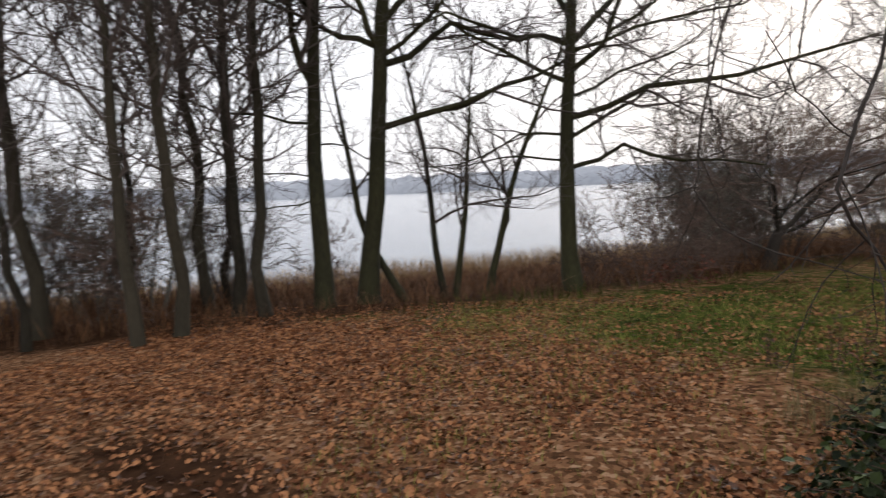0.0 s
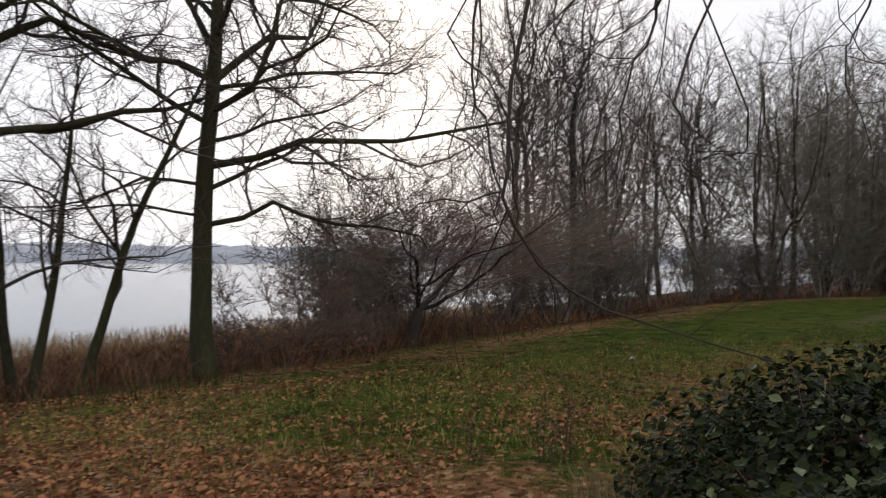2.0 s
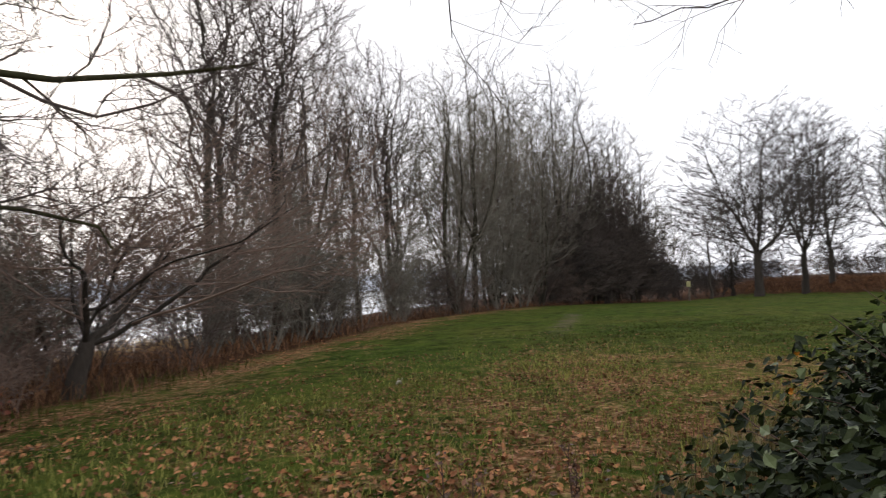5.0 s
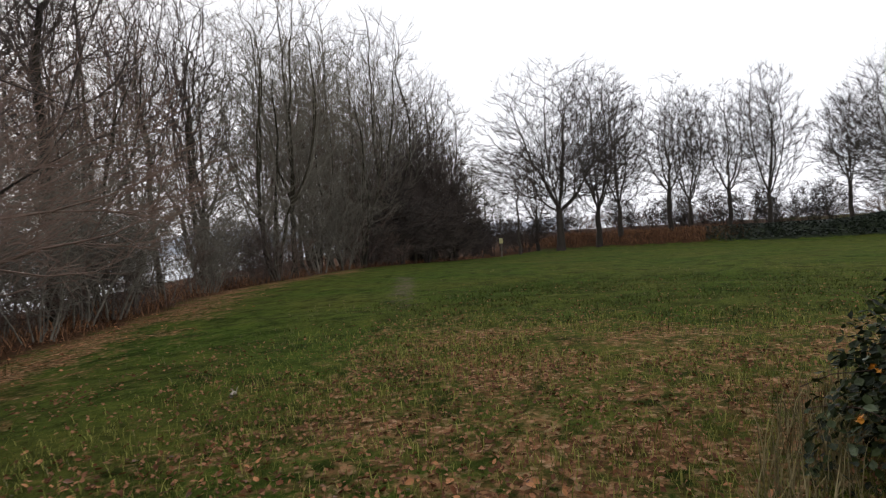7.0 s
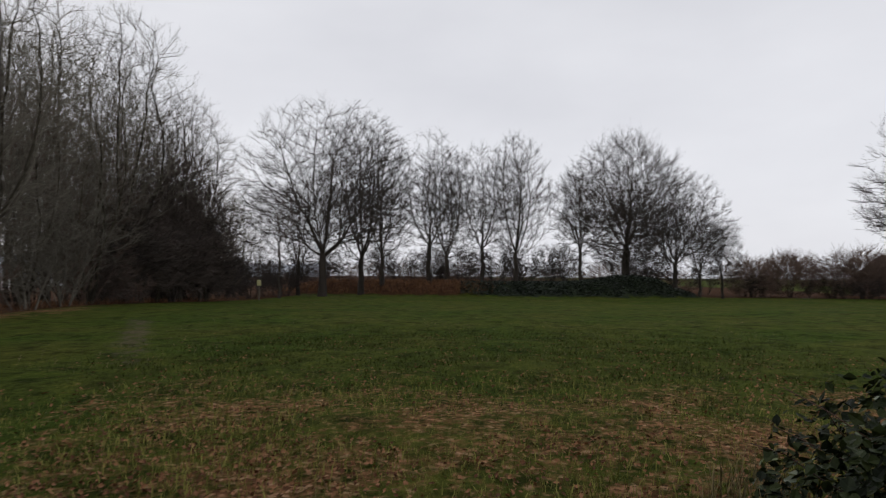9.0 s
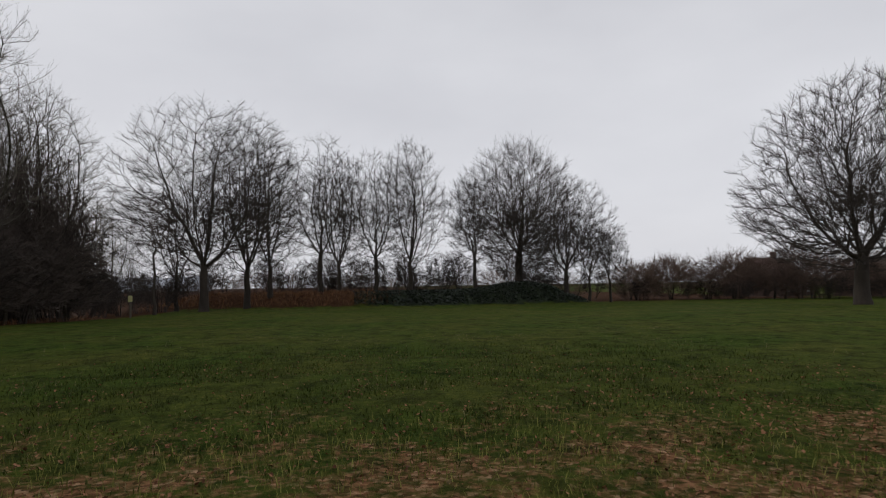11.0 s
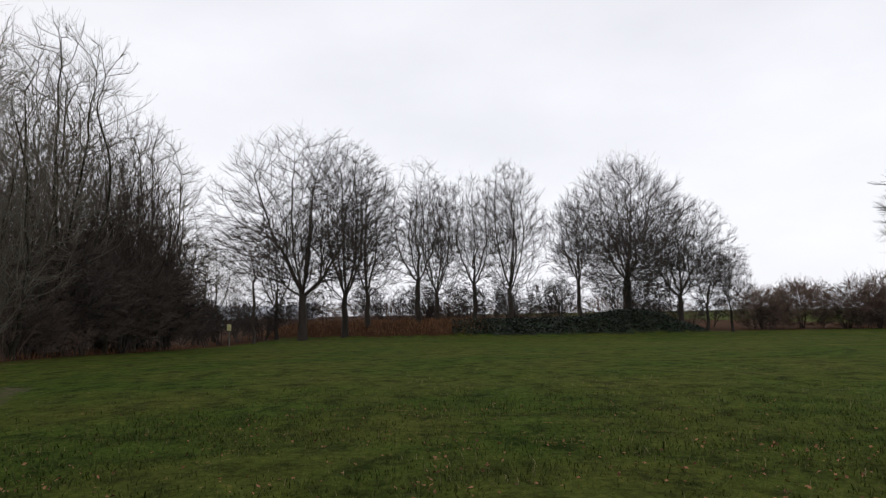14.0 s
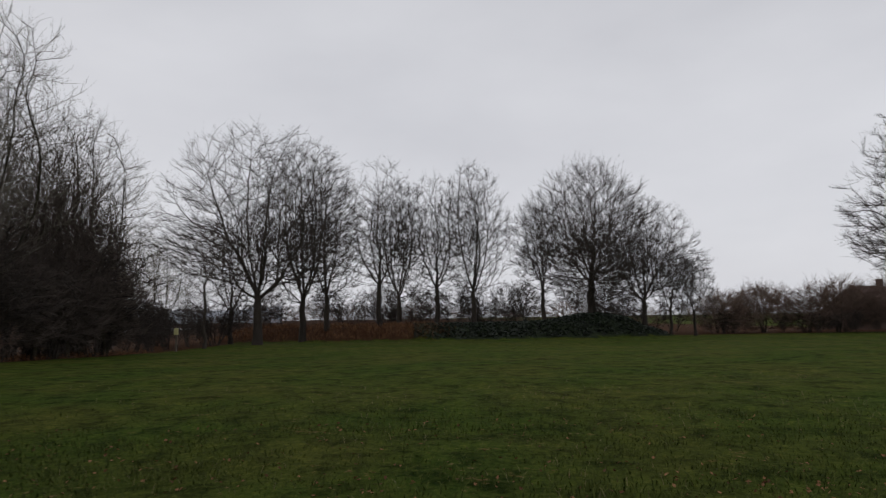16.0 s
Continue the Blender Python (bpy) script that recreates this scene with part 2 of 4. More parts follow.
def water_material():
    m = bpy.data.materials.new("lake_water")
    m.use_nodes = True
    nt = m.node_tree
    b = nt.nodes["Principled BSDF"]
    # raised pale base: part of the sky's reflection is put into the colour
    b.inputs["Base Color"].default_value = (0.28, 0.31, 0.35, 1)
    b.inputs["Specular IOR Level"].default_value = 0.3
    b.inputs["Roughness"].default_value = 0.12
    b.inputs["IOR"].default_value = 1.33
    tc = nt.nodes.new("ShaderNodeTexCoord")
    n = nt.nodes.new("ShaderNodeTexNoise")
    n.inputs["Scale"].default_value, n.inputs["Detail"].default_value, n.inputs["Roughness"].default_value = 0.7, 8.0, 0.65
    mp = nt.nodes.new("ShaderNodeMapping")
    mp.inputs["Scale"].default_value = (0.5, 1.0, 1.0)
    nt.links.new(tc.outputs["Object"], mp.inputs["Vector"])
    nt.links.new(mp.outputs["Vector"], n.inputs["Vector"])
    bp = nt.nodes.new("ShaderNodeBump")
    bp.inputs["Strength"].default_value, bp.inputs["Distance"].default_value = 0.6, 0.2
    nt.links.new(n.outputs["Fac"], bp.inputs["Height"])
    nt.links.new(bp.outputs["Normal"], b.inputs["Normal"])
    return m


GROUND_MAT, WATER_MAT = ground_material(), water_material()


# ---- mesh helpers ----
def raw_mesh(name, verts, quads=None, tris=None, material=None, smooth=True):
    verts = np.asarray(verts, np.float32).reshape(-1, 3)
    lists = [(np.asarray(f, np.int32).reshape(-1, k), k) for f, k in ((quads, 4), (tris, 3)) if f is not None and len(f)]
    me = bpy.data.meshes.new(name)
    me.vertices.add(len(verts))
    me.vertices.foreach_set("co", verts.ravel())
    loops = np.concatenate([f.ravel() for f, k in lists])
    counts = np.concatenate([np.full(len(f), k, np.int32) for f, k in lists])
    starts = np.concatenate([[0], np.cumsum(counts)[:-1]]).astype(np.int32)
    me.loops.add(len(loops))
    me.loops.foreach_set("vertex_index", loops)
    me.polygons.add(len(counts))
    me.polygons.foreach_set("loop_start", starts)
    me.polygons.foreach_set("use_smooth", np.full(len(counts), smooth))
    me.update(calc_edges=True)
    me.validate()
    if material:
        me.materials.append(material)
    return me


def unit(v):
    return v / np.maximum(np.linalg.norm(v, axis=-1, keepdims=True), 1e-9)


def tube_arrays(groups):
    """groups: (points N x K x 3, radii N x K, sides). Vertices and quads of all the tapered tubes."""
    vs, qs, base = [], [], 0
    for pts, rad, sides in groups:
        n, k = rad.shape
        tan = unit(np.gradient(pts, axis=1))
        ref = np.where(np.abs(tan[:, :1, 2:]) > 0.8, [[[1.0, 0.1, 0.0]]], [[[0.0, 0.1, 1.0]]])
        u = unit(ref - (ref * tan).sum(-1, keepdims=True) * tan)
        v = np.cross(tan, u)
        ang = np.arange(sides) / sides * 2 * np.pi
        ring = pts[:, :, None] + rad[:, :, None, None] * (u[:, :, None] * np.cos(ang)[:, None] + v[:, :, None] * np.sin(ang)[:, None])
        vs.append(ring.reshape(-1, 3))
        idx = base + np.arange(n * k * sides).reshape(n, k, sides)
        nxt = np.roll(idx, -1, axis=2)
        quads = np.stack([idx[:, :-1], nxt[:, :-1], nxt[:, 1:], idx[:, 1:]], -1)
        qs.append((quads[:, :, :1] if sides == 2 else quads).reshape(-1, 4))
        base += n * k * sides
    return np.concatenate(vs), np.concatenate(qs)


def tube_mesh(name, groups, material):
    v, q = tube_arrays(groups)
    return raw_mesh(name, v, q, None, material)


def part(name, me, parent, label=""):
    ob = new(name, me)
    ob.parent = parent
    return tagged(ob, label) if label else ob


def paths(start, direction, length, k, rng, wobble, lift):
    """Crooked lines: N x k x 3."""
    p, d = [start], unit(direction)
    step = (length / (k - 1))[:, None]
    for i in range(k - 1):
        d = unit(d + rng.normal(0, wobble, d.shape) + np.array([0, 0, lift]))
        p.append(p[-1] + d * step)
    return np.stack(p, 1)


def along(pts, t):
    """Place and tangent at the fractions t (N x C) of the lines."""
    k = pts.shape[1]
    f = np.clip(t * (k - 1), 0, k - 1.001)
    i = f.astype(int)
    w = (f - i)[..., None]
    n = np.arange(len(pts))[:, None]
    a, b = pts[n, i], pts[n, i + 1]
    return a + (b - a) * w, unit(b - a)


def sprout(pts, rad, rng, count, lo, hi, angle, factor, k, wobble, lift, thick=0.6, tip=0.25, taper=0.5, least=0.004):
    """count children on every line."""
    n = len(pts)
    t = lo + (hi - lo) * (np.arange(count)[None] + rng.random((n, count))) / count
    pos, tan = along(pts, t)
    r_at = np.take_along_axis(rad, np.clip((t * (rad.shape[1] - 1)).astype(int), 0, rad.shape[1] - 1), 1)
    side = unit(np.cross(tan, unit(rng.normal(0, 1, tan.shape))))
    a = np.radians(angle) * (0.65 + 0.7 * rng.random((n, count)))[..., None]
    d = tan * np.cos(a) + side * np.sin(a)
    long_of = np.linalg.norm(np.diff(pts, axis=1), axis=-1).sum(1)[:, None]
    length = long_of * factor * (1 - taper * t) * (0.6 + 0.8 * rng.random((n, count)))
    child = paths(pos.reshape(-1, 3), d.reshape(-1, 3), length.ravel(), k, rng, wobble, lift)
    r0 = np.maximum(r_at.ravel() * thick, least)
    r = r0[:, None] * np.linspace(1, tip, k)[None]
    return child, np.maximum(r, least * 0.6)


def bent(start, azim, elev, length, k, rng, wobble, lift, sag=0.0):
    """One limb as a 1 x k x 3 line: compass angle from +x, rise in degrees, curl upwards, sag downwards."""
    az, el = radians(azim), radians(elev)
    d = np.array([[math.cos(el) * math.cos(az), math.cos(el) * math.sin(az), math.sin(el)]])
    p = paths(np.array([start], float), d, np.array([float(length)]), k, rng, wobble, lift)
    p[:, :, 2] -= sag * np.linspace(0, 1, k) ** 2 * length
    return p


# ---- the lie of the land ----
def smooth(a, b, v):
    v = np.clip((np.asarray(v, float) - a) / (b - a), 0, 1)
    return v * v * (3 - 2 * v)


def edge_y(x):
    """The line where the wood meets the meadow."""
    x = np.asarray(x, float)
    return 12.2 + 0.53 * (np.minimum(x, 23) - 1) + 0.13 * np.clip(x - 23, 0, 20)


WATER_Z = -1.35


def bank_at(x, y):
    x, y = np.asarray(x, float), np.asarray(y, float)
    x = x - 0.9 * np.sin(y * 0.7) - 0.6 * np.sin(y * 1.9 + 1) - 0.15 * np.abs(y + 4)
    return smooth(79.5, 86.5, x) * (1 - smooth(96, 110, x)) * smooth(-24, -17, y) * (1 - smooth(24, 34, y)) * (1.6 + 0.9 * np.exp(-((np.asarray(y) + 14.5) / 4.5) ** 2))


def ground_z(x, y):
    x, y = np.asarray(x, float), np.asarray(y, float)
    s = (y - (12.2 + 0.53 * (x - 1))) * 0.88
    z = -1.0 * smooth(22, 75, x) - 0.22 * smooth(-5, 1, s) - 0.9 * smooth(1, 12, s) * (1 - 0.85 * smooth(25, 60, x)) - 2.0 * smooth(11.5, 20, s)
    z = z + 0.25 * (1 - smooth(-1, 4, y)) * (1 - smooth(3, 9, x))
    return z + bank_at(x, y)


def litter_at(x, y, drift=1.0):
    near = (1 - 0.8 * smooth(1.5, 5.5, x + 0.3 * (y - 5))) * (1 - 0.5 * smooth(6.3, 9.0, y + 0.6 * x)) * (1 - smooth(10, 12.5, y)) * (1 - smooth(5, 9, x))
    band = 0.55 * drift * (1 - smooth(11.5, 17, x)) * (1 - smooth(6.5, 12, y - 0.2 * x)) * smooth(1.5, 5, x)
    verge = 0.56 * smooth(-6.0, 0.5, y - edge_y(x)) * (1 - smooth(30, 45, x))
    return np.maximum(np.maximum(near, band), np.maximum(verge, 0.12))


def worn_patch(x, y):
    """Damp trodden soil where few leaves lie."""
    u, v = (x + 2.0) * 0.9 - (y - 3.8) * 0.43, (x + 2.0) * 0.43 + (y - 3.8) * 0.9
    return np.exp(-((u / 1.5) ** 2 + (v / 0.5) ** 2)) + 0.7 * np.exp(-(((x - 0.5) / 0.4) ** 2 + ((y - 2.9) / 0.25) ** 2))


def build_ground():
    def ticks(lo, hi, spans):
        out = []
        for a, b, step in spans:
            out.append(np.arange(a, b, step))
        return np.unique(np.concatenate([*out, [lo, hi]]))
    xs = ticks(-3000, 3000, [(-2800, -60, 200), (-60, -10, 1.5), (-10, 26, 0.3), (26, 130, 1.2), (130, 2900, 150)])
    ys = ticks(-3000, 3000, [(-2800, -120, 200), (-120, -4, 1.5), (-4, 20, 0.3), (20, 70, 1.2), (70, 2900, 150)])
    gx, gy = np.meshgrid(xs, ys, indexing="ij")
    gz = ground_z(gx, gy)
    near = (gx > -60) & (gx < 130) & (gy > -120) & (gy < 70)
    rough = np.zeros_like(gz)
    for i, j in zip(*np.nonzero(near)):
        rough[i, j] = noise.noise((gx[i, j] * 0.5, gy[i, j] * 0.5, 3.0)) * 0.05 + noise.noise((gx[i, j] * 1.7, gy[i, j] * 1.7, 7.0)) * 0.03
    gz = gz + rough
    v = np.stack([gx, gy, gz], -1).reshape(-1, 3)
    nx, ny = gx.shape
    i = np.arange(nx * ny).reshape(nx, ny)
    q = np.stack([i[:-1, :-1], i[1:, :-1], i[1:, 1:], i[:-1, 1:]], -1).reshape(-1, 4)
    me = raw_mesh("ground", v, q, None, GROUND_MAT)
    x, y = v[:, 0], v[:, 1]
    cover = np.zeros((len(v), 4), np.float32)
    cover[:, 0] = litter_at(x, y, 0.8)
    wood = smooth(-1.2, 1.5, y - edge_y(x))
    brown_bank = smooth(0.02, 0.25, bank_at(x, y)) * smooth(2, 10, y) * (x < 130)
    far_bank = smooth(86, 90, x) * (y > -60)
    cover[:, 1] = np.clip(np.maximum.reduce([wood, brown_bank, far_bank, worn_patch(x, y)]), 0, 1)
    cover[:, 2] = smooth(0.02, 0.25, bank_at(x, y)) * (1 - smooth(2, 8, y))
    line = np.abs(y - (11.8 + 0.47 * (x - 14)))
    cover[:, 3] = 1 - 0.5 * (1 - smooth(0.1, 0.8, line)) * smooth(13, 17, x) * (1 - smooth(24, 28, x))
    att = me.color_attributes.new("cover", "FLOAT_COLOR", "POINT")
    att.data.foreach_set("color", cover.ravel())
    tagged(new("ground", me), "meadow of short winter grass with brown oak leaf litter", "ground", kind="structure")


build_ground()
me = raw_mesh("lake", [(-2500, 5, WATER_Z), (2500, 5, WATER_Z), (2500, 2500, WATER_Z), (-2500, 2500, WATER_Z)], [(0, 1, 2, 3)], None, WATER_MAT)
tagged(new("water", me), "pale grey lake with small ripples under overcast sky", "water", kind="structure")


def far_shore():
    """A low wooded ridge across the lake, its distance haze painted into the colour."""
    rng = np.random.default_rng(5)
    n = 420
    ang = np.linspace(radians(12), radians(200), n)
    top = np.array([20 + 9 * noise.noise((a * 5, 0, 0)) + 4 * noise.noise((a * 22, 1, 0)) + 2.6 * noise.noise((a * 90, 2, 0)) for a in ang]) + rng.random(n) * 1.6
    rows = []
    for dist, hgt in ((820, 0.0), (825, 0.45), (845, 0.8), (870, 1.0), (960, 0.9)):
        rows.append(np.stack([dist * np.cos(ang), dist * np.sin(ang), WATER_Z - 1.5 + top * hgt * (1.0 if hgt < 1 else 1.1)], -1))
    v = np.stack(rows, 1)
    i = np.arange(n * 5).reshape(n, 5)
    q = np.stack([i[:-1, :-1], i[1:, :-1], i[1:, 1:], i[:-1, 1:]], -1).reshape(-1, 4)
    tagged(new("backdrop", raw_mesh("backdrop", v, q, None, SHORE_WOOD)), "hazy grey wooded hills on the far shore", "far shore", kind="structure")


far_shore()


# ---- bare trees ----
def bare_tree(name, seed, height, radius, label, trunk_to=0.8, limbs=12, low=0.3, angle=50, reach=0.42, lift=0.06, wob=0.12, twigs=(7, 6, 6), lean=(0, 0),
              bark=BARK, twig=TWIG, own_limbs=(), stems=1, fine=True, category="tree", split=False, least=0.007, group="", upper=True, dome=None, thick=0.5, even=0.45, bough=0.5):
    """An empty at the foot of the tree with trunk, limbs and a crown of branches and twigs. own_limbs: (height, compass, rise, length, radius, lift, sag)."""
    rng = np.random.default_rng(seed)
    root = tagged(new(name), label, category, group)
    k = 12
    starts = np.zeros((stems, 3))
    starts[:, 2] = -0.15
    d = np.tile([lean[0], lean[1], 1.0], (stems, 1))
    if stems > 1:
        a = np.arange(stems) * 2.4 + rng.random()
        starts[:, 0], starts[:, 1] = np.cos(a) * radius * 1.3, np.sin(a) * radius * 1.3
        d[:, 0] += np.cos(a) * 0.22
        d[:, 1] += np.sin(a) * 0.22
    length = height * trunk_to * (1 - 0.25 * rng.random(stems) * (stems > 1))
    trunk = paths(starts, d, length, k, rng, wob * 0.35, 0.03)
    t = np.linspace(0, 1, k)
    prof = radius * (0.12 + 0.88 * (1 - t) ** 0.8) * (1 + 0.3 * np.exp(-t * height * trunk_to / 0.3))
    r_trunk = np.tile(prof, (stems, 1))
    for i in range(stems):
        part("trunk", tube_mesh("trunk", [(trunk[i:i + 1], r_trunk[i:i + 1], 10)], bark), root)
    l1p, l1r = [], []
    if limbs:
        p1, r1 = sprout(trunk, r_trunk, rng, limbs, low, 0.99, angle, reach / trunk_to, 8, wob, lift, thick, 0.2, even, 0.01)
        l1p.append(p1)
        l1r.append(r1)
    for h, azim, rise, long, rad, curl, sag in own_limbs:
        pos, _ = along(trunk[:1], np.array([[h / (height * trunk_to)]]))
        p = bent(pos[0, 0], azim, rise, long, 14, rng, wob * 0.8, curl * 0.57, sag)
        p = p[:, [0, 2, 4, 6, 8, 10, 12, 13]] + rng.normal(0, 0.085, (1, 8, 3)) * np.linspace(0, 1, 8)[None, :, None]
        u = np.linspace(0, 1, 8)
        turn = rng.random(3) * 6.283
        p = p + (np.sin(u[:, None] * np.array([9.0, 11.0, 12.5]) + turn) - np.sin(turn)) * (0.022 * long * np.sqrt(u))[:, None]
        l1p.append(p)
        l1r.append(rad * np.linspace(1, 0.22, 8)[None])
    p1, r1 = np.concatenate(l1p), np.concatenate(l1r)

    def beyond(p):
        """How far the tips lie out of the crown's dome: over 1 is outside."""
        q = p[:, -1] - trunk[0, 0] - np.array([0, 0, dome[0]])
        return np.sqrt((q[:, 0] ** 2 + q[:, 1] ** 2) / dome[1] ** 2 + (q[:, 2] / np.where(q[:, 2] > 0, dome[2], dome[0] * 0.75)) ** 2)

    def drawn_in(p):
        f = np.clip(1.04 / beyond(p), 0.35, 1.0)[:, None, None]
        return p[:, :1] + (p - p[:, :1]) * f

    if dome:
        for _ in range(2):
            p1 = drawn_in(p1)
    if split:
        for i in range(len(p1)):
            part("limb", tube_mesh("limb", [(p1[i:i + 1], r1[i:i + 1], 7)], bark), root)
    else:
        crown_limbs = (p1, r1, 5)
    p2, r2 = sprout(p1, r1, rng, twigs[0], 0.15, 1.0, 45, bough, 6, wob * 1.25, lift * 0.9, 0.55, 0.25, 0.4, least)
    if upper and limbs:
        pt, rt = sprout(trunk, r_trunk, rng, 6, 0.75, 1.0, 35, 0.2, 6, wob * 1.25, lift, 0.6, 0.25, 0.3, least)
        p2, r2 = np.concatenate([p2, pt]), np.concatenate([r2, rt])
    if dome:
        p2 = drawn_in(p2)
    p3, r3 = sprout(p2, r2, rng, twigs[1], 0.12, 1.0, 42, 0.5, 3 if least > 0.008 else 4, wob * 1.4, lift, 0.6, 0.35, 0.35, least)
    if dome:
        keep = beyond(p3) < 1.12
        p3, r3 = p3[keep], r3[keep]
    crown = [(p2, r2, 4), (p3, r3, 3)]
    if fine:
        p4, r4 = sprout(p3, r3, rng, twigs[2], 0.1, 1.0, 40, 0.6, 2 if least > 0.008 else 3, wob * 1.6, lift, 0.75, 0.5, 0.3, least * 0.75)
        crown.append((p4, r4, 2 if least > 0.008 else 3))
    if not split:
        crown.insert(0, crown_limbs)
    part("crown", tube_mesh("crown", crown, twig), root)
    return root


def put(root, x, y, turn=0.0, sink=0.0, size=1.0, tip=(0, 0)):
    root.matrix_basis = pose(x, y, float(ground_z(x, y)) - sink, tip[0], tip[1], turn) @ Matrix.Scale(size, 4)
    return root


def again(root, x, y, turn=0.0, sink=0.0, size=1.0, tall=1.0):
    return copy_thing(root, pose(x, y, float(ground_z(x, y)) - sink, 0, 0, turn) @ Matrix.Diagonal((size, size, size * tall, 1)))


def grown_tree(name, seed, height, radius, label, dome, trunk_h, count=900, twig_long=1.1, twig_thick=0.011, per=6, lean=(0, 0), bark=BARK, twig=TWIG, stems=1,
               category="tree", group="", gnarl=0.25, shell=0.5, fine=2, pull=0.4, bare=0.75, scaffold=5, rise=0.5, shift=(0, 0)):
    """A bare tree whose limbs reach out to every part of a domed crown. dome: (height of its middle, radius, upper half, lower half)."""
    r = np.random.default_rng(seed)
    root = tagged(new(name), label, category, group)
    zc, rx, up, down = dome
    # the trunk or trunks, as chains of nodes
    pos, parent, far = [], [], []
    k = 8
    for s in range(stems):
        a = s * 2.4 + r.random() * 0.6
        off = np.array([math.cos(a), math.sin(a), 0]) * (radius * 1.2 if stems > 1 else 0)
        tilt = np.array([lean[0] + math.cos(a) * 0.2 * (stems > 1), lean[1] + math.sin(a) * 0.2 * (stems > 1), 1.0])
        for i in range(k):
            f = i / (k - 1)
            p = off + tilt * (f * trunk_h) + np.append(r.normal(0, 0.012 * trunk_h, 2) * (0 < i), 0.0)
            pos.append(p - np.array([0, 0, 0.15 * (i == 0)]))
            parent.append(-1 if i == 0 else len(pos) - 2)
            far.append(f * trunk_h)
    nt = len(pos)
    # the main limbs, which fork from the upper trunk and curve up into the crown
    for s in range(stems):
        for m in range(scaffold if stems == 1 else 2):
            a = (m + 0.5 * r.random()) * 6.283 / max(scaffold if stems == 1 else 2, 1) + s * 1.3 + seed
            at = s * k + int(r.integers(int(k * bare), k))
            out = np.array([math.cos(a) * rx, math.sin(a) * rx, 0]) * (0.3 + 0.35 * r.random()) * (0.25 if m == 0 else 1)
            end = np.array([lean[0] * zc + shift[0], lean[1] * zc + shift[1], zc + up * (rise * (0.6 + 0.6 * r.random()) if m else 0.7)]) + out
            start = pos[at]
            span = np.linalg.norm(end - start)
            bend = start + (end - start) * 0.45 + np.array([math.cos(a), math.sin(a), -0.35]) * 0.16 * span * (m > 0) + r.normal(0, 0.05 * span, 3)
            many = max(4, int(span / (0.045 * height)))
            last = at
            for i in range(1, many + 1):
                f = i / many
                p = start * (1 - f) ** 2 + bend * 2 * f * (1 - f) + end * f * f + r.normal(0, 0.012 * span * (0.5 + gnarl), 3)
                pos.append(p)
                parent.append(last)
                far.append(far[last] + span / many)
                last = len(pos) - 1
    v = unit(r.normal(0, 1, (count, 3))) * (r.random(count) ** shell)[:, None]
    goal = v * np.where(v[:, 2:] > 0, [[rx, rx, up]], [[rx, rx, down]]) + np.array([lean[0] * zc + shift[0], lean[1] * zc + shift[1], zc])
    wave = 1 + 0.10 * np.sin(3 * np.arctan2(v[:, 1], v[:, 0]) + seed) + 0.06 * np.sin(7 * np.arctan2(v[:, 1], v[:, 0]) + 3 * v[:, 2])
    goal[:, :2] *= wave[:, None]
    goal = goal[goal[:, 2] > 0.25 * trunk_h * (1 if zc > 3 else 0.6)]
    # every place of the crown joins the line that reaches it by the shortest way from the foot
    first, count = len(pos), len(goal)
    n = first + count
    P, F, par = np.zeros((n, 3)), np.zeros(n), np.full(n, -1)
    P[:first], F[:first], par[:first] = pos, far, parent
    best, who = np.full(count, 1e9), np.zeros(count, int)

    def reach(i):
        c = np.linalg.norm(goal - P[i], axis=1) + pull * F[i] + 0.25 * np.maximum(P[i, 2] - goal[:, 2], 0)
        hit = left & (c < best)
        best[hit], who[hit] = c[hit], i

    left = np.ones(count, bool)
    for i in range(first):
        if i >= nt or i % k >= k * bare:
            reach(i)
    for m in range(first, n):
        j = int(np.argmin(np.where(left, best, 1e9)))
        left[j] = False
        P[m], par[m] = goal[j], who[j]
        F[m] = F[who[j]] + np.linalg.norm(goal[j] - P[who[j]])
        reach(m)
    # thickness from the tips inwards
    kids = [[] for _ in range(n)]
    for i in range(n):
        if par[i] >= 0:
            kids[par[i]].append(i)
    area = np.zeros(n)
    order = np.argsort(-F, kind="stable")
    for i in order:
        area[i] += 1.0 if not kids[i] else 0.0
        if par[i] >= 0:
            area[par[i]] += area[i]
    tip_r = max(0.005, height * 0.00075)
    top = area[:nt:k].max()
    power = math.log(0.72 * radius / tip_r) / math.log(top)
    R = tip_r * area ** power
    for s in range(stems):
        f = np.arange(k) / (k - 1) * trunk_h
        R[s * k:(s + 1) * k] *= 1 + 0.39 * (1 - f / trunk_h) + 0.35 * np.exp(-f / (0.02 * height + 0.08))
    # soften the kinks
    S = P.copy()
    for i in range(nt, n):
        if kids[i]:
            main = max(kids[i], key=lambda q: area[q])
            S[i] = 0.5 * P[i] + 0.25 * P[par[i]] + 0.25 * P[main] + r.normal(0, gnarl * 0.25, 3) * min(1.0, 0.02 * height)
    # chains
    chains = []
    seen_start = [[i] for i in range(n) if par[i] < 0]
    while seen_start:
        line = seen_start.pop()
        while kids[line[-1]]:
            nxt = max(kids[line[-1]], key=lambda q: area[q])
            for q in kids[line[-1]]:
                if q != nxt:
                    seen_start.append([line[-1], q])
            line.append(nxt)
        chains.append(line)
    trunks = [c for c in chains if par[c[0]] < 0 and c[0] < nt]
    for c in trunks:
        part("trunk", tube_mesh("trunk", [(S[c][None], R[c][None], 9)], bark), root)
    by, thick_by = {}, {}
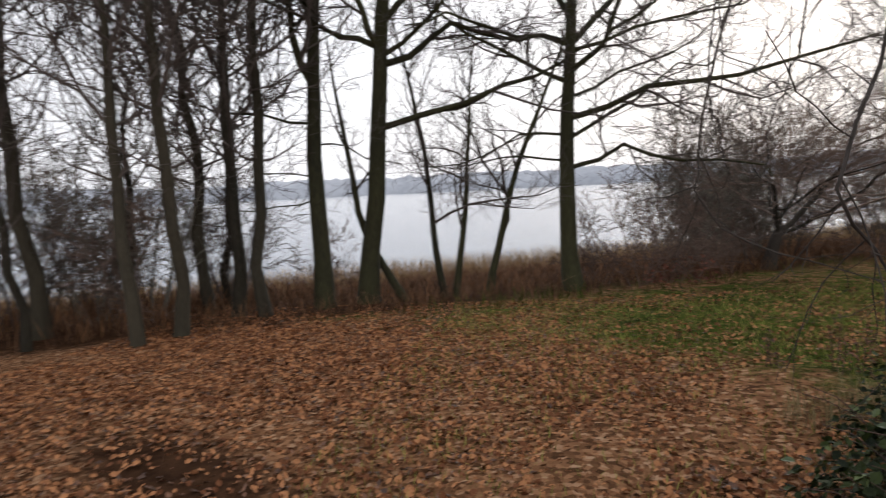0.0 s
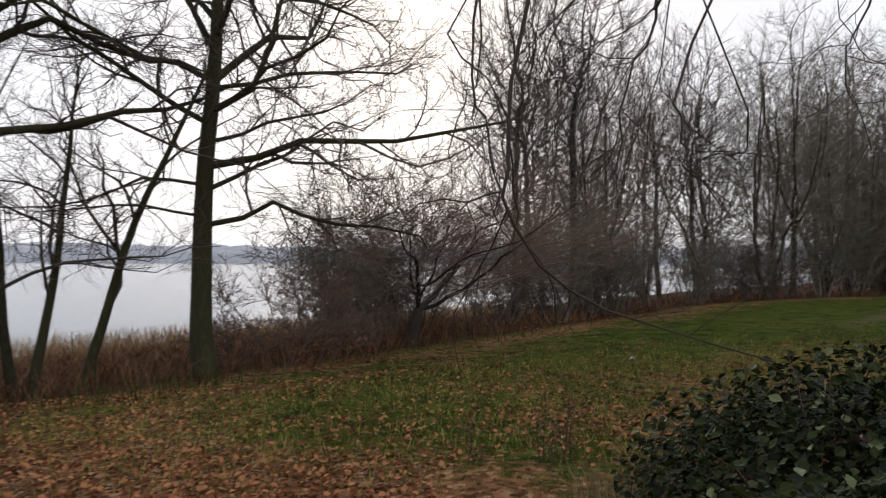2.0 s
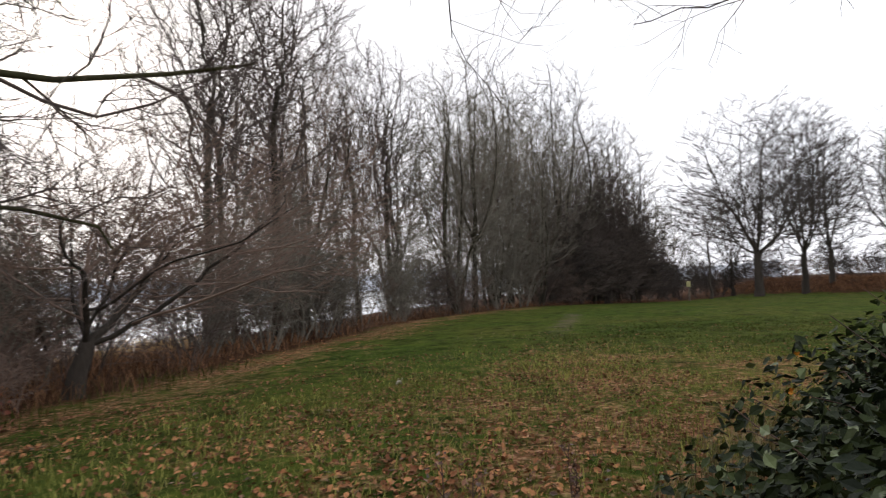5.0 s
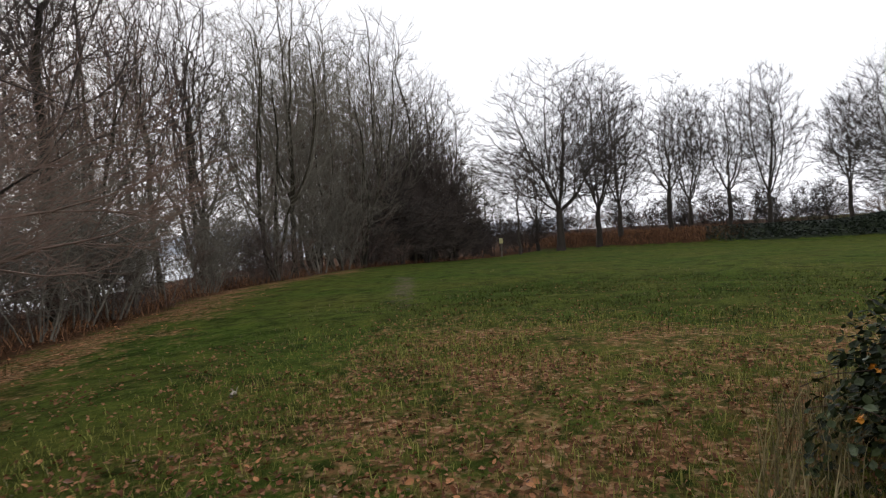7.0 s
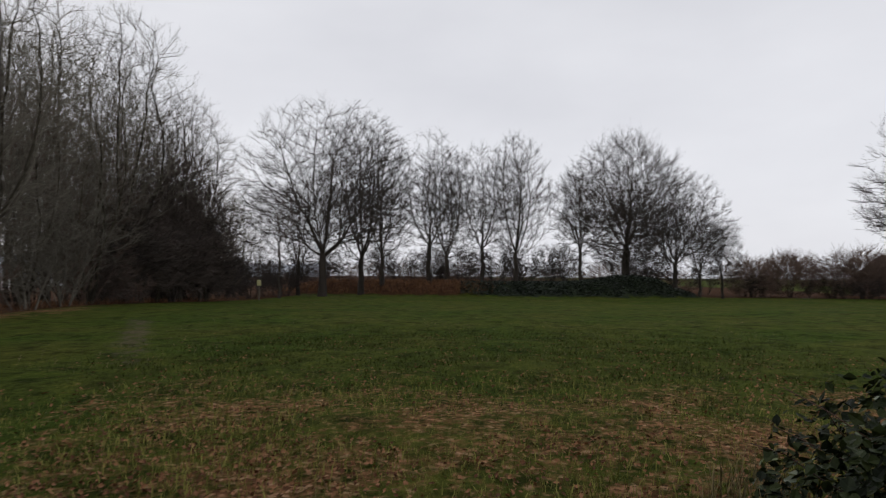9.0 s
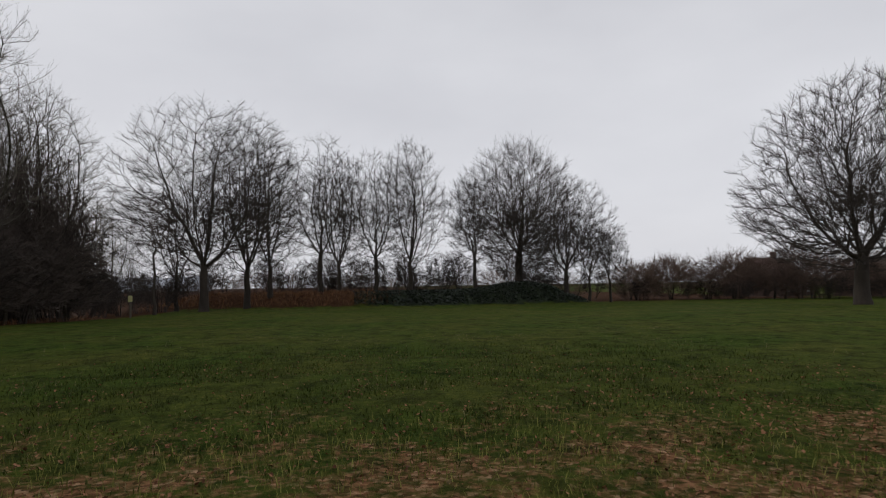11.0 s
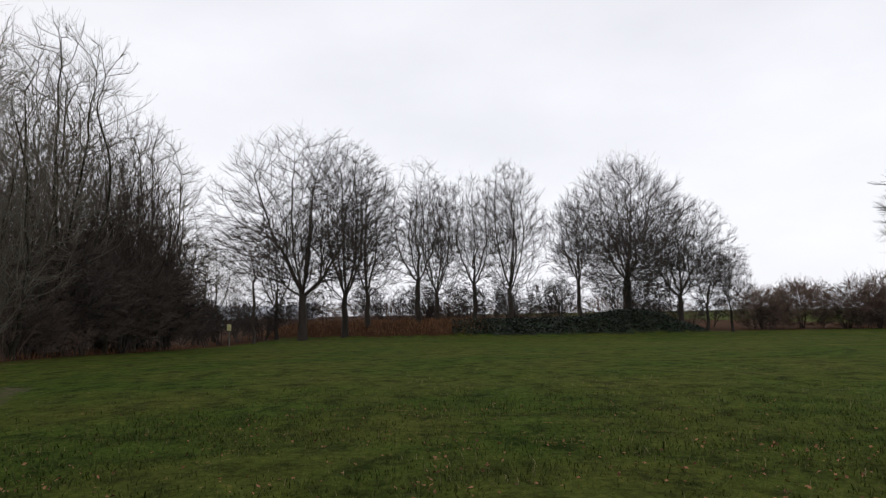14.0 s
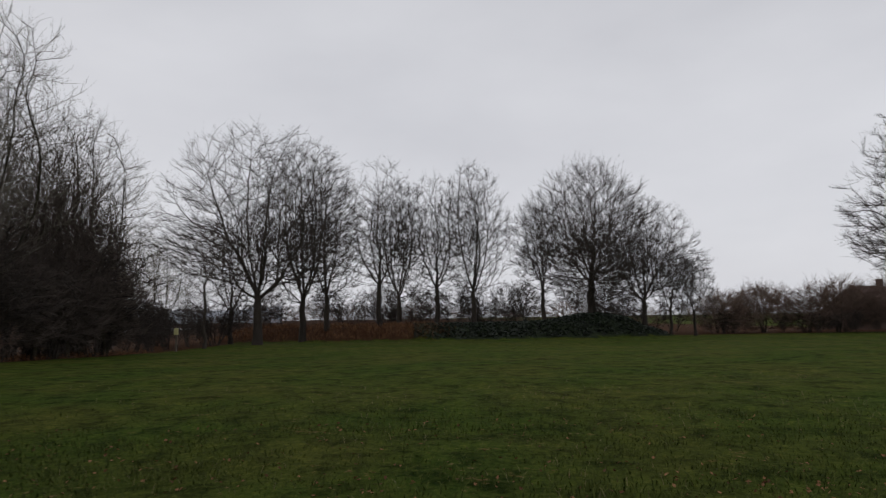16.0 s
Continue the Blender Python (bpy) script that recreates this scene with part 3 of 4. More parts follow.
    for c in chains:
        if par[c[0]] < 0 and c[0] < nt:
            continue
        rr = R[c].copy()
        rr[0] = rr[1]
        pp = S[c]
        if len(c) == 2:
            mid = (pp[0] + pp[1]) / 2 + r.normal(0, 0.06 * np.linalg.norm(pp[1] - pp[0]), 3)
            pp = np.stack([pp[0], mid, pp[1]])
            rr = np.array([rr[0], rr[0], rr[1] * 0.8])
        (thick_by if rr[0] > 5 * tip_r else by).setdefault(len(pp), []).append((pp, rr))
    groups, boughs = ([(np.stack([a for a, _ in l]), np.stack([b for _, b in l]), 3 if m < 4 else sides) for m, l in of.items()] for of, sides in ((by, 4), (thick_by, 6)))
    if boughs:
        part("branch_frame", tube_mesh("branch_frame", boughs, bark), root)
    ends = np.array([i for i in range(nt, n) if area[i] < 3])
    d = unit(S[ends] - S[par[ends]])
    out = unit(S[ends] - np.array([0, 0, zc * 0.6]))
    base = np.repeat(S[ends] , per, 0) - np.repeat(S[ends] - S[par[ends]], per, 0) * (r.random((len(ends) * per, 1)) * 0.9)
    way = unit(np.repeat(d * 0.7 + out * 0.4 + np.array([0, 0, 0.25]), per, 0) + r.normal(0, 0.42, (len(ends) * per, 3)))
    length = twig_long * (0.5 + r.random(len(base)))
    tw = np.stack([base, base + way * length[:, None]], 1)
    groups.append((tw, np.tile([twig_thick, twig_thick * 0.6], (len(tw), 1)), 2))
    if fine:
        b2 = np.repeat(base, fine, 0) + np.repeat(way * length[:, None], fine, 0) * (0.3 + 0.7 * r.random((len(base) * fine, 1)))
        w2 = unit(np.repeat(way, fine, 0) + r.normal(0, 0.4, b2.shape) + np.array([0, 0, 0.2]))
        tw2 = np.stack([b2, b2 + w2 * (np.repeat(length, fine)[:, None] * 0.55)], 1)
        groups.append((tw2, np.tile([twig_thick * 0.75, twig_thick * 0.5], (len(tw2), 1)), 2))
    part("crown", tube_mesh("crown", groups, twig), root)
    return root


LAKESIDE = "lakeside trees"
# the three big trees at the top of the bank
put(bare_tree("oak_tree", 11, 13, 0.18, "tall bare tree with a mossy dark trunk, leaning slightly", 0.85, 9, 0.42, 45, 0.3, 0.05, 0.16, (7, 6, 5), (-0.10, 0.0), BARK_GREEN,
              TWIG, [(4.3, 175, 55, 3.0, 0.09, 0.12, 0), (3.6, 200, 10, 3.0, 0.03, 0.0, 0.02), (2.6, 185, 0, 2.2, 0.018, 0.02, 0.05), (3.2, 10, 12, 2.0, 0.02, 0.03, 0), (2.2, 190, -4, 2.5, 0.016, 0.02, 0.02)],
              split=True, group=LAKESIDE, least=0.005), -3.45, 11.2)
put(bare_tree("oak_tree", 12, 14, 0.19, "tall bare oak with an upright mossy dark trunk", 0.85, 9, 0.4, 50, 0.32, 0.05, 0.18, (7, 6, 5), (0.02, 0.0), BARK_GREEN,
              TWIG, [(3.45, 5, 16, 5.2, 0.065, -0.005, 0.0), (4.6, 10, 22, 3.6, 0.07, 0.03, 0), (4.9, 175, 25, 3.0, 0.06, 0.05, 0), (4.75, -15, 8, 3.4, 0.05, 0.05, 0), (5.3, 35, 35, 3.2, 0.07, 0.02, 0)],
              split=True, group=LAKESIDE, least=0.005), -2.75, 11.6)
put(bare_tree("oak_tree", 13, 12.5, 0.18, "spreading bare oak with mossy trunk and long crooked limbs", 0.8, 9, 0.52, 50, 0.42, 0.05, 0.2, (10, 7, 6), (0.13, 0.0), BARK_GREEN,
              TWIG, [(3.5, -12, 30, 5.4, 0.065, -0.02, 0.0), (3.1, -8, 30, 3.2, 0.042, -0.03, 0.0), (2.55, -14, 30, 3.9, 0.048, -0.06, 0.02), (4.4, -10, 36, 5.2, 0.06, -0.01, 0),
                     (4.8, -25, 10, 4.2, 0.04, 0.03, 0), (4.9, 5, 42, 4.8, 0.07, 0.02, 0), (4.2, 175, 14, 3.6, 0.05, 0.0, 0), (3.2, 185, 12, 3.0, 0.03, -0.02, 0.04),
                     (2.7, 195, 6, 2.6, 0.025, -0.02, 0.04), (4.9, 190, 26, 3.6, 0.05, 0.02, 0), (5.4, 165, 50, 3.4, 0.06, 0.02, 0), (4.4, -65, 20, 3.4, 0.045, 0.02, 0), (3.9, 25, 22, 3.6, 0.035, 0.0, 0)],
              split=True, group=LAKESIDE, least=0.005), 1.14, 12.6)
# a slim stem leaning against the second trunk and the alder clump at the water
put(bare_tree("leaning_sapling", 14, 6.5, 0.085, "thin mossy stem leaning towards a bigger trunk", 0.9, 7, 0.3, 45, 0.35, 0.04, 0.2, (5, 5, 3), (-0.38, 0.05), BARK_GREEN, TWIG, least=0.004, group=LAKESIDE, upper=False), -2.0, 11.9)
put(bare_tree("alder_tree", 15, 7.5, 0.075, "twin-stemmed slim alder with mossy green bark", 0.85, 8, 0.25, 42, 0.4, 0.07, 0.2, (5, 5, 4), (0.0, 0.0), BARK_GREEN, TWIG, stems=2, least=0.004, group=LAKESIDE), -1.25, 12.3)
put(bare_tree("alder_tree", 16, 7.0, 0.08, "slim alder with mossy green bark, forked low", 0.85, 8, 0.28, 40, 0.4, 0.07, 0.22, (5, 5, 4), (0.12, 0.0), BARK_GREEN, TWIG, [(1.3, 20, 45, 2.6, 0.05, 0.05, 0)], least=0.004, group=LAKESIDE), -0.55, 12.9)
# the crooked low tree at the corner of the wood
put(grown_tree("crooked_hawthorn", 17, 4.2, 0.15, "low crooked hawthorn with a bent trunk and wide fan of twigs", (2.4, 3.7, 2.1, 1.3), 0.9, 1100, 0.45, 0.0038, 4, (0.2, -0.08), twig=TWIG_RED, gnarl=0.4, shell=0.6, fine=1, scaffold=6, rise=0.3, shift=(0.7, -0.2)), 5.5, 15.2)


# ---- shrubs ----
def bare_shrub(seed, height, label, stems=9, twig=TWIG_RED, spread=0.5, twigs=(7, 4), least=0.0055, name="bare_shrub", category="shrub"):
    rng = np.random.default_rng(seed)
    root = tagged(new(name), label, category, "bare shrubs along the wood")
    stems = min(stems, 7)
    a = rng.random(stems) * 6.283
    start = np.stack([np.cos(a), np.sin(a), 0 * a], 1) * rng.random((stems, 1)) * 0.25
    start[:, 2] = -0.1
    d = np.stack([np.cos(a) * spread, np.sin(a) * spread, np.ones(stems)], 1) * (0.6 + 0.6 * rng.random((stems, 1)))
    d[:, 2] = 1.0
    p0 = paths(start, d, height * (0.6 + 0.5 * rng.random(stems)), 7, rng, 0.12, 0.03)
    r0 = (height * 0.0065) * np.linspace(1, 0.3, 7)[None] * (0.6 + 0.8 * rng.random((stems, 1)))
    p1, r1 = sprout(p0, r0, rng, twigs[0], 0.2, 1.0, 42, 0.45, 4, 0.18, 0.06, 0.65, 0.35, 0.4, least)
    p2, r2 = sprout(p1, r1, rng, twigs[1], 0.15, 1.0, 40, 0.55, 3, 0.2, 0.06, 0.7, 0.5, 0.3, least * 0.8)
    p3, r3 = sprout(p2, r2, rng, 5, 0.15, 1.0, 42, 0.65, 2, 0.2, 0.06, 0.8, 0.5, 0.3, least * 0.7)
    for i in range(stems):
        part("stem", tube_mesh("stem", [(p0[i:i + 1], r0[i:i + 1], 5)], twig), root)
    part("crown", tube_mesh("crown", [(p1, r1, 3), (p2, r2, 3), (p3, r3 * 1.3, 2)], twig), root)
    return root


shrub_kinds = [bare_shrub(31, 2.0, "bare leafless shrub of reddish-brown twigs", 9), bare_shrub(32, 2.6, "tall thicket shrub of grey-brown twigs", 11, TWIG, 0.4),
               bare_shrub(33, 1.4, "low tangle of bare brown twigs", 12, TWIG_RED, 0.7), bare_shrub(34, 3.2, "tall bare thicket of pale brown shoots", 10, TWIG_PALE, 0.35)]
far_shrub = bare_shrub(35, 2.6, "dense bare shrub of dark twigs far off", 6, TWIG_DARK, 0.5, (6, 4), 0.009)
put(far_shrub, 70.0, 30.5, 0)
put(shrub_kinds[0], 2.45, 12.9, 20)
put(shrub_kinds[1], 8.2, 16.6, 50)
put(shrub_kinds[2], 1.7, 13.4, 10)
put(shrub_kinds[3], 11.5, 18.6, 70)
rng = np.random.default_rng(77)
again(shrub_kinds[0], 3.0, 13.3, 120, 0, 0.95)
again(shrub_kinds[2], 3.6, 13.6, 200, 0, 1.0)
again(shrub_kinds[2], 4.5, 14.6, 300, 0, 1.1)
for x, y, k, s in ((3.9, 15.9, 3, 1.0), (5.6, 17.0, 3, 1.1), (6.6, 17.3, 0, 1.2)):
    again(shrub_kinds[k], x, y, 90 * k + 50 * x, 0.05, s)
for i in range(4):
    x = 3.2 + 4.0 * (i + rng.random()) / 4
    again(shrub_kinds[(1, 3, 0)[i % 3]], x, float(edge_y(x)) + 1.2 + 3.5 * rng.random(), 360 * rng.random(), 0.05, 1.1 + 0.5 * rng.random())
for i in range(10):
    x = -14 + 8.5 * (i + rng.random()) / 10
    again(shrub_kinds[(1, 3, 0)[i % 3]], x, float(edge_y(x)) + 1.0 + 3.0 * rng.random(), 360 * rng.random(), 0.05, 1.0 + 0.5 * rng.random())
for i in range(17):
    x = 9.5 + 19 * rng.random()
    y = float(edge_y(x)) + 0.4 + 2.2 * rng.random()
    again(shrub_kinds[(0, 2, 3)[int(rng.integers(3))]], x, y, 360 * rng.random(), 0.05, 0.9 + 0.6 * rng.random())
for i in range(52):
    x = 5.0 + 40 * rng.random() ** 1.3
    y = float(edge_y(x)) + 0.6 + 5.5 * rng.random() ** 1.5 + (2.2 if x < 9 else 0)
    again(shrub_kinds[int(rng.integers(4))], x, y, 360 * rng.random(), 0.05, (0.8 + 0.6 * rng.random()) * (1.0 if x < 18 else 1.25))
for i in range(45):
    x = 40 + 48 * rng.random()
    y = float(edge_y(x)) + 0.5 + 8 * rng.random()
    again(far_shrub, x, y, 360 * rng.random(), 0.05, 1.2 + 0.9 * rng.random())
for i in range(18):
    x = 43 + 14 * rng.random()
    again(far_shrub, x, float(edge_y(x)) + 0.8 + 4 * rng.random(), 360 * rng.random(), 0.05, 2.0 + 1.2 * rng.random())
for i in range(20):
    x = -4.5 - 16 * rng.random() ** 1.2
    y = float(edge_y(x)) + 0.6 + 5 * rng.random()
    again(shrub_kinds[int(rng.integers(4))], x, y, 360 * rng.random(), 0.05, 0.8 + 0.5 * rng.random())

# ---- trees of the wood ----
WOOD = "trees of the wood"
wood_kinds = [
    grown_tree("woodland_tree", 41, 15, 0.14, "slender bare woodland tree with a dark straight trunk", (8.8, 2.9, 6.2, 6.0), 7.0, 900, 0.65, 0.006, 3, (0.03, 0), bark=BARK_WOOD, group=WOOD, fine=1, bare=0.35, scaffold=0),
    grown_tree("woodland_tree", 42, 16, 0.14, "tall bare alder with fine twiggy crown", (9.6, 2.5, 6.6, 6.6), 8.0, 900, 0.65, 0.006, 3, (-0.05, 0.02), bark=BARK_WOOD, group=WOOD, fine=1, bare=0.35, scaffold=0),
    grown_tree("woodland_tree", 43, 14, 0.12, "multi-stemmed bare woodland tree with spreading stems", (8.0, 3.8, 5.8, 5.8), 3.6, 900, 0.7, 0.006, 3, stems=3, twig=TWIG_PALE, bark=BARK_WOOD, group=WOOD, fine=1),
    grown_tree("woodland_tree", 44, 17, 0.18, "tall bare tree with pale upswept limbs", (9.8, 4.0, 6.8, 6.4), 3.8, 950, 0.7, 0.006, 3, (0.02, -0.02), twig=TWIG_PALE, bark=BARK_WOOD, group=WOOD, fine=1),
    grown_tree("woodland_tree", 45, 12, 0.09, "bare coppiced tree with a fan of many slim stems", (6.6, 3.6, 5.0, 5.2), 2.4, 800, 0.6, 0.006, 3, stems=6, twig=TWIG_RED, bark=BARK_WOOD, group=WOOD, fine=1)]
put(wood_kinds[0], 12.1, 22.4, 30)
put(wood_kinds[1], 14.2, 21.9, 100)
put(wood_kinds[2], 28.4, 25.6, 0)
put(wood_kinds[3], 31.5, 26.6, 60)
put(wood_kinds[4], 17.5, 25.0, 0)
again(wood_kinds[0], 13.2, 23.2, 200, 0, 0.9)
placed = [(12.1, 22.4), (14.2, 21.9), (28.4, 25.6), (31.5, 26.6), (13.2, 23.2), (17.5, 25.0)]


def scatter(count, x0, x1, depth, gap, size, shift=0.8, kinds=(2, 3, 4, 2, 3, 4, 0)):
    done = tries = 0
    while done < count and tries < 4000:
        tries += 1
        x = x0 + (x1 - x0) * rng.random()
        y = float(edge_y(x)) + shift + depth * rng.random() ** 1.2
        if min((x - a) ** 2 + (y - b) ** 2 for a, b in placed) < gap ** 2:
            continue
        placed.append((x, y))
        again(wood_kinds[kinds[int(rng.integers(len(kinds)))]], x, y, 360 * rng.random(), 0, size * (0.8 + 0.4 * rng.random()))
        done += 1


scatter(6, 15, 27, 7, 2.4, 0.78, 3.0, (0, 1, 3))
scatter(10, 27, 44, 9, 2.8, 0.98)
scatter(6, 41, 49, 8, 2.4, 1.0)
scatter(9, 48, 59, 8, 2.4, 0.9)
scatter(6, 64, 90, 8, 3.0, 0.7, 6.0)
# dense stand on the near side of the lakeside trees
scatter(9, -17, -4.8, 4.5, 1.2, 0.62, 0.2, (0, 1, 1))
for x, y, turn, s in ((-5.3, 8.3, 0, 0.7), (-5.0, 8.9, 140, 0.75), (-5.6, 10.9, 220, 0.8), (-4.9, 10.6, 80, 0.85), (-4.3, 10.5, 300, 0.8), (-7.6, 9.1, 30, 0.9)):
    again(wood_kinds[(1, 0, 1, 0, 3, 1)[int(turn) // 60 % 6]], x, y, turn, 0, s)


# ---- the row of big trees on the bank ----
ROW = "row of tall trees on the bank"
big_a = grown_tree("field_oak", 51, 22.5, 0.50, "broad bare oak with a wide rounded crown on the bank", (11.5, 10.2, 11.8, 6.5), 5.5, 2800, 0.9, 0.011, 7, twig=TWIG_DARK, fine=1, group=ROW)
big_b = grown_tree("field_tree", 52, 22.5, 0.40, "tall bare tree with upright fanning limbs on the bank", (12.8, 5.8, 10.6, 8.5), 5.0, 1250, 0.9, 0.011, 6, twig=TWIG_DARK, fine=1, group=ROW)
big_c = grown_tree("field_tree", 53, 20.5, 0.36, "slim bare tree with crooked lower limbs on the bank", (11.5, 5.6, 9.8, 8.5), 6.0, 950, 0.9, 0.011, 6, twig=TWIG_DARK, gnarl=0.6, fine=1, group=ROW, scaffold=4)
big_d = grown_tree("field_tree", 54, 20.5, 0.62, "bare tree with thick trunk and dense brush-like dome on the bank", (9.5, 8.6, 11.6, 7.0), 5.0, 2800, 1.2, 0.0125, 6, twig=TWIG_DARK, fine=1, group=ROW)
put(big_a, 79.8, 23.0, 0, 0.1, 1.0)
put(big_b, 84.5, 19.2, 40, 0.1, 0.98)
put(big_c, 89.4, 11.1, 0, 0.1, 0.96)
put(big_d, 89.8, -14.4, 20, 0.1, 0.9)
again(big_b, 87.5, 17.0, 190, 0.1, 0.86)
again(big_c, 89.4, 4.2, 200, 0.1, 0.9)
again(big_b, 90.2, -0.2, 300, 0.1, 0.84, 1.03)
again(big_c, 90.1, -8.6, 60, 0.1, 0.8)
again(big_a, 87.2, -19.9, 130, 0.1, 0.66)
again(big_c, 86.3, -22.6, 210, 0.1, 0.58)
again(big_c, 85.4, -25.0, 80, 0.1, 0.5)
again(big_b, 98.0, 9.0, 250, 0.1, 0.85)
again(big_c, 82.5, 26.5, 20, 0.1, 0.72)
put(grown_tree("young_field_tree", 55, 11.5, 0.16, "slim bare young tree with one low side limb", (7.5, 2.6, 4.0, 5.0), 5.5, 260, 0.8, 0.011, 4, bare=0.3, fine=1, scaffold=0), 71.9, 25.8)
put(grown_tree("old_oak", 56, 21.5, 0.66, "huge old bare oak with a massive trunk and domed crown", (9.0, 9.3, 11.0, 6.5), 4.5, 4200, 0.7, 0.011, 7, twig=TWIG_DARK, gnarl=0.4, fine=1), 56.4, -35.4, 0, 0.1)
hedge = grown_tree("hedge_tree", 57, 5.6, 0.10, "low round bare hedge tree with dense dark twigs", (2.6, 3.6, 3.0, 2.4), 1.2, 330, 0.8, 0.012, 7, twig=TWIG_RED, stems=2, fine=1, group="hedge trees beyond the field")
put(hedge, 91.0, -31.0, 0, 0.1)
for i in range(20):
    f = (i + rng.random()) / 20
    x, y = 93 - 17 * f + 3 * rng.random(), -31.5 - 36 * f
    again(hedge, x, y, 360 * rng.random(), 0.1, 0.85 + 0.4 * rng.random(), 0.8 + 0.4 * rng.random())
for i in range(30):
    f = rng.random()
    again(far_shrub, 91 - 17 * f + 2 * rng.random(), -30 - 38 * f, 360 * rng.random(), 0.1, 1.0 + 0.5 * rng.random())
for i in range(13):
    again(hedge, 103 + 6 * rng.random(), -27 + 5.2 * i + 2 * rng.random(), 360 * rng.random(), 0.2, 0.75 + 0.3 * rng.random(), 0.8)
for i in range(36):
    y = -30 + 66 * rng.random()
    again(far_shrub, 98 + 10 * rng.random(), y, 360 * rng.random(), 0.1, 1.9 + 1.0 * rng.random())


# ---- leaves, grass and other stuff made of many small blades ----
def leaf_fields(name, centres, size, rng, material, label, category, tilt=0.6, long=1.5, up=None, kind="stuff", parent=None, fold=0.25, lobes=True, light=False):
    """Folded leaves, each of its own size and turn: a midrib with two halves."""
    n = len(centres)
    length = size * (0.6 + 0.8 * rng.random(n))
    width = length / long
    normal = unit(np.stack([rng.normal(0, tilt, n), rng.normal(0, tilt, n), np.ones(n)], 1) if up is None else up + rng.normal(0, tilt, (n, 3)))
    ax = unit(np.cross(normal, unit(rng.normal(0, 1, (n, 3)))))
    ay = np.cross(normal, ax)
    t = [(-0.5, 0.0), (-0.15, 0.5), (0.25, 0.42), (0.5, 0.0), (0.25, -0.42), (-0.15, -0.5), (0.0, 0.0)]
    if not lobes:
        t = [(-0.5, 0.0), (-0.1, 0.5), (0.2, 0.38), (0.5, 0.0), (0.2, -0.38), (-0.1, -0.5), (0.0, 0.0)]
    if light:
        t = [(-0.5, 0.0), (0.05, 0.5), (0.5, 0.05), (0.0, -0.5), (0.02, 0.0)]
    v = np.empty((n, len(t), 3))
    curl = (rng.random(n) - 0.35) * 0.5
    for i, (a, b) in enumerate(t):
        hgt = fold * abs(b) * 2 * width * (0.5 + rng.random(n)) * 0.6 + curl * (a * 2) ** 2 * length * 0.35
        v[:, i] = centres + ax * (a * length)[:, None] + ay * (b * width)[:, None] + normal * hgt[:, None]
    f = np.array([(4, 0, 3), (4, 3, 2), (4, 2, 1), (4, 1, 0)] if light else [(6, 0, 5), (6, 5, 4), (6, 4, 3), (6, 3, 2), (6, 2, 1), (6, 1, 0)])
    tris = (np.arange(n)[:, None, None] * len(t) + f[None]).reshape(-1, 3)
    me = raw_mesh(name, v, None, tris, material, False)
    ob = new(name, me)
    if parent:
        ob.parent = parent
        ob["kind"] = kind
        if label:
            ob["label"] = label
        return ob
    return tagged(ob, label, category, kind=kind)


def blade_field(name, feet, height, width, rng, material, label, category, lean=0.5, parent=None):
    """Thin bent blades of three segments."""
    n = len(feet)
    h = height * (0.45 + 0.9 * rng.random(n))
    a = rng.random(n) * 6.283
    d = np.stack([np.cos(a), np.sin(a), 0 * a], 1) * (lean * (0.3 + rng.random(n)) * h)[:, None]
    side = np.stack([-np.sin(a), np.cos(a), 0 * a], 1) * (width * (0.6 + 0.8 * rng.random(n)))[:, None] * 0.5
    z = np.array([0, 0, 1.0])
    v = np.empty((n, 5, 3))
    v[:, 0], v[:, 1] = feet - side, feet + side
    mid = feet + d * 0.35 + z * (h * 0.6)[:, None]
    v[:, 2], v[:, 3] = mid - side * 0.8, mid + side * 0.8
    v[:, 4] = feet + d + z * h[:, None]
    tris = (np.arange(n)[:, None, None] * 5 + np.array([(0, 1, 3), (0, 3, 2), (2, 3, 4)])[None]).reshape(-1, 3)
    ob = new(name, raw_mesh(name, v, None, tris, material, False))
    if parent:
        ob.parent = parent
        ob["kind"] = "stuff"
        return ob
    return tagged(ob, label, category, kind="stuff")


rng = np.random.default_rng(303)


def spots(count, x0, x1, y0, y1, weight, lift=0.0):
    """Places on the ground, kept with the given chance."""
    x, y = x0 + (x1 - x0) * rng.random(count), y0 + (y1 - y0) * rng.random(count)
    keep = rng.random(count) < weight(x, y)
    x, y = x[keep], y[keep]
    return np.stack([x, y, ground_z(x, y) + lift], 1)


def clump(x, y, scale=1.3, seed=0.0):
    return 0.5 + 0.5 * np.sin(x * scale + 1.7 * np.sin(y * scale * 0.8 + seed)) * np.sin(y * scale * 1.1 + 1.3 * np.sin(x * scale * 0.7 + seed))


def not_bush(x, y):
    return ((x - 5.8) / 3.4) ** 2 + ((y - 3.9) / 1.5) ** 2 > 0.8


leaf_fields("leaf_litter", spots(88000, -6, 7, 0.8, 11.5, lambda x, y: (1 - smooth(3, 7, x)) * np.clip(litter_at(x, y) * 1.1 - 0.1, 0, 1) * np.clip(1 - 0.85 * worn_patch(x, y), 0, 1) * (0.45 + 0.55 * clump(x, y, 1.9)), 0.015), 0.05, rng, LEAF_DEAD,
            "dry curled brown oak leaves covering the ground", "fallen leaves", 0.55)
leaf_fields("leaf_litter", spots(24000, -6, 7, 0.8, 11.5, lambda x, y: (1 - smooth(3, 7, x)) * np.clip(litter_at(x, y) - 0.2, 0, 1) * np.clip(1 - 0.6 * worn_patch(x, y), 0, 1), 0.008), 0.055, rng, LEAF_DARK,
            "dark wet brown leaves under the dry ones", "fallen leaves", 0.35, light=True)
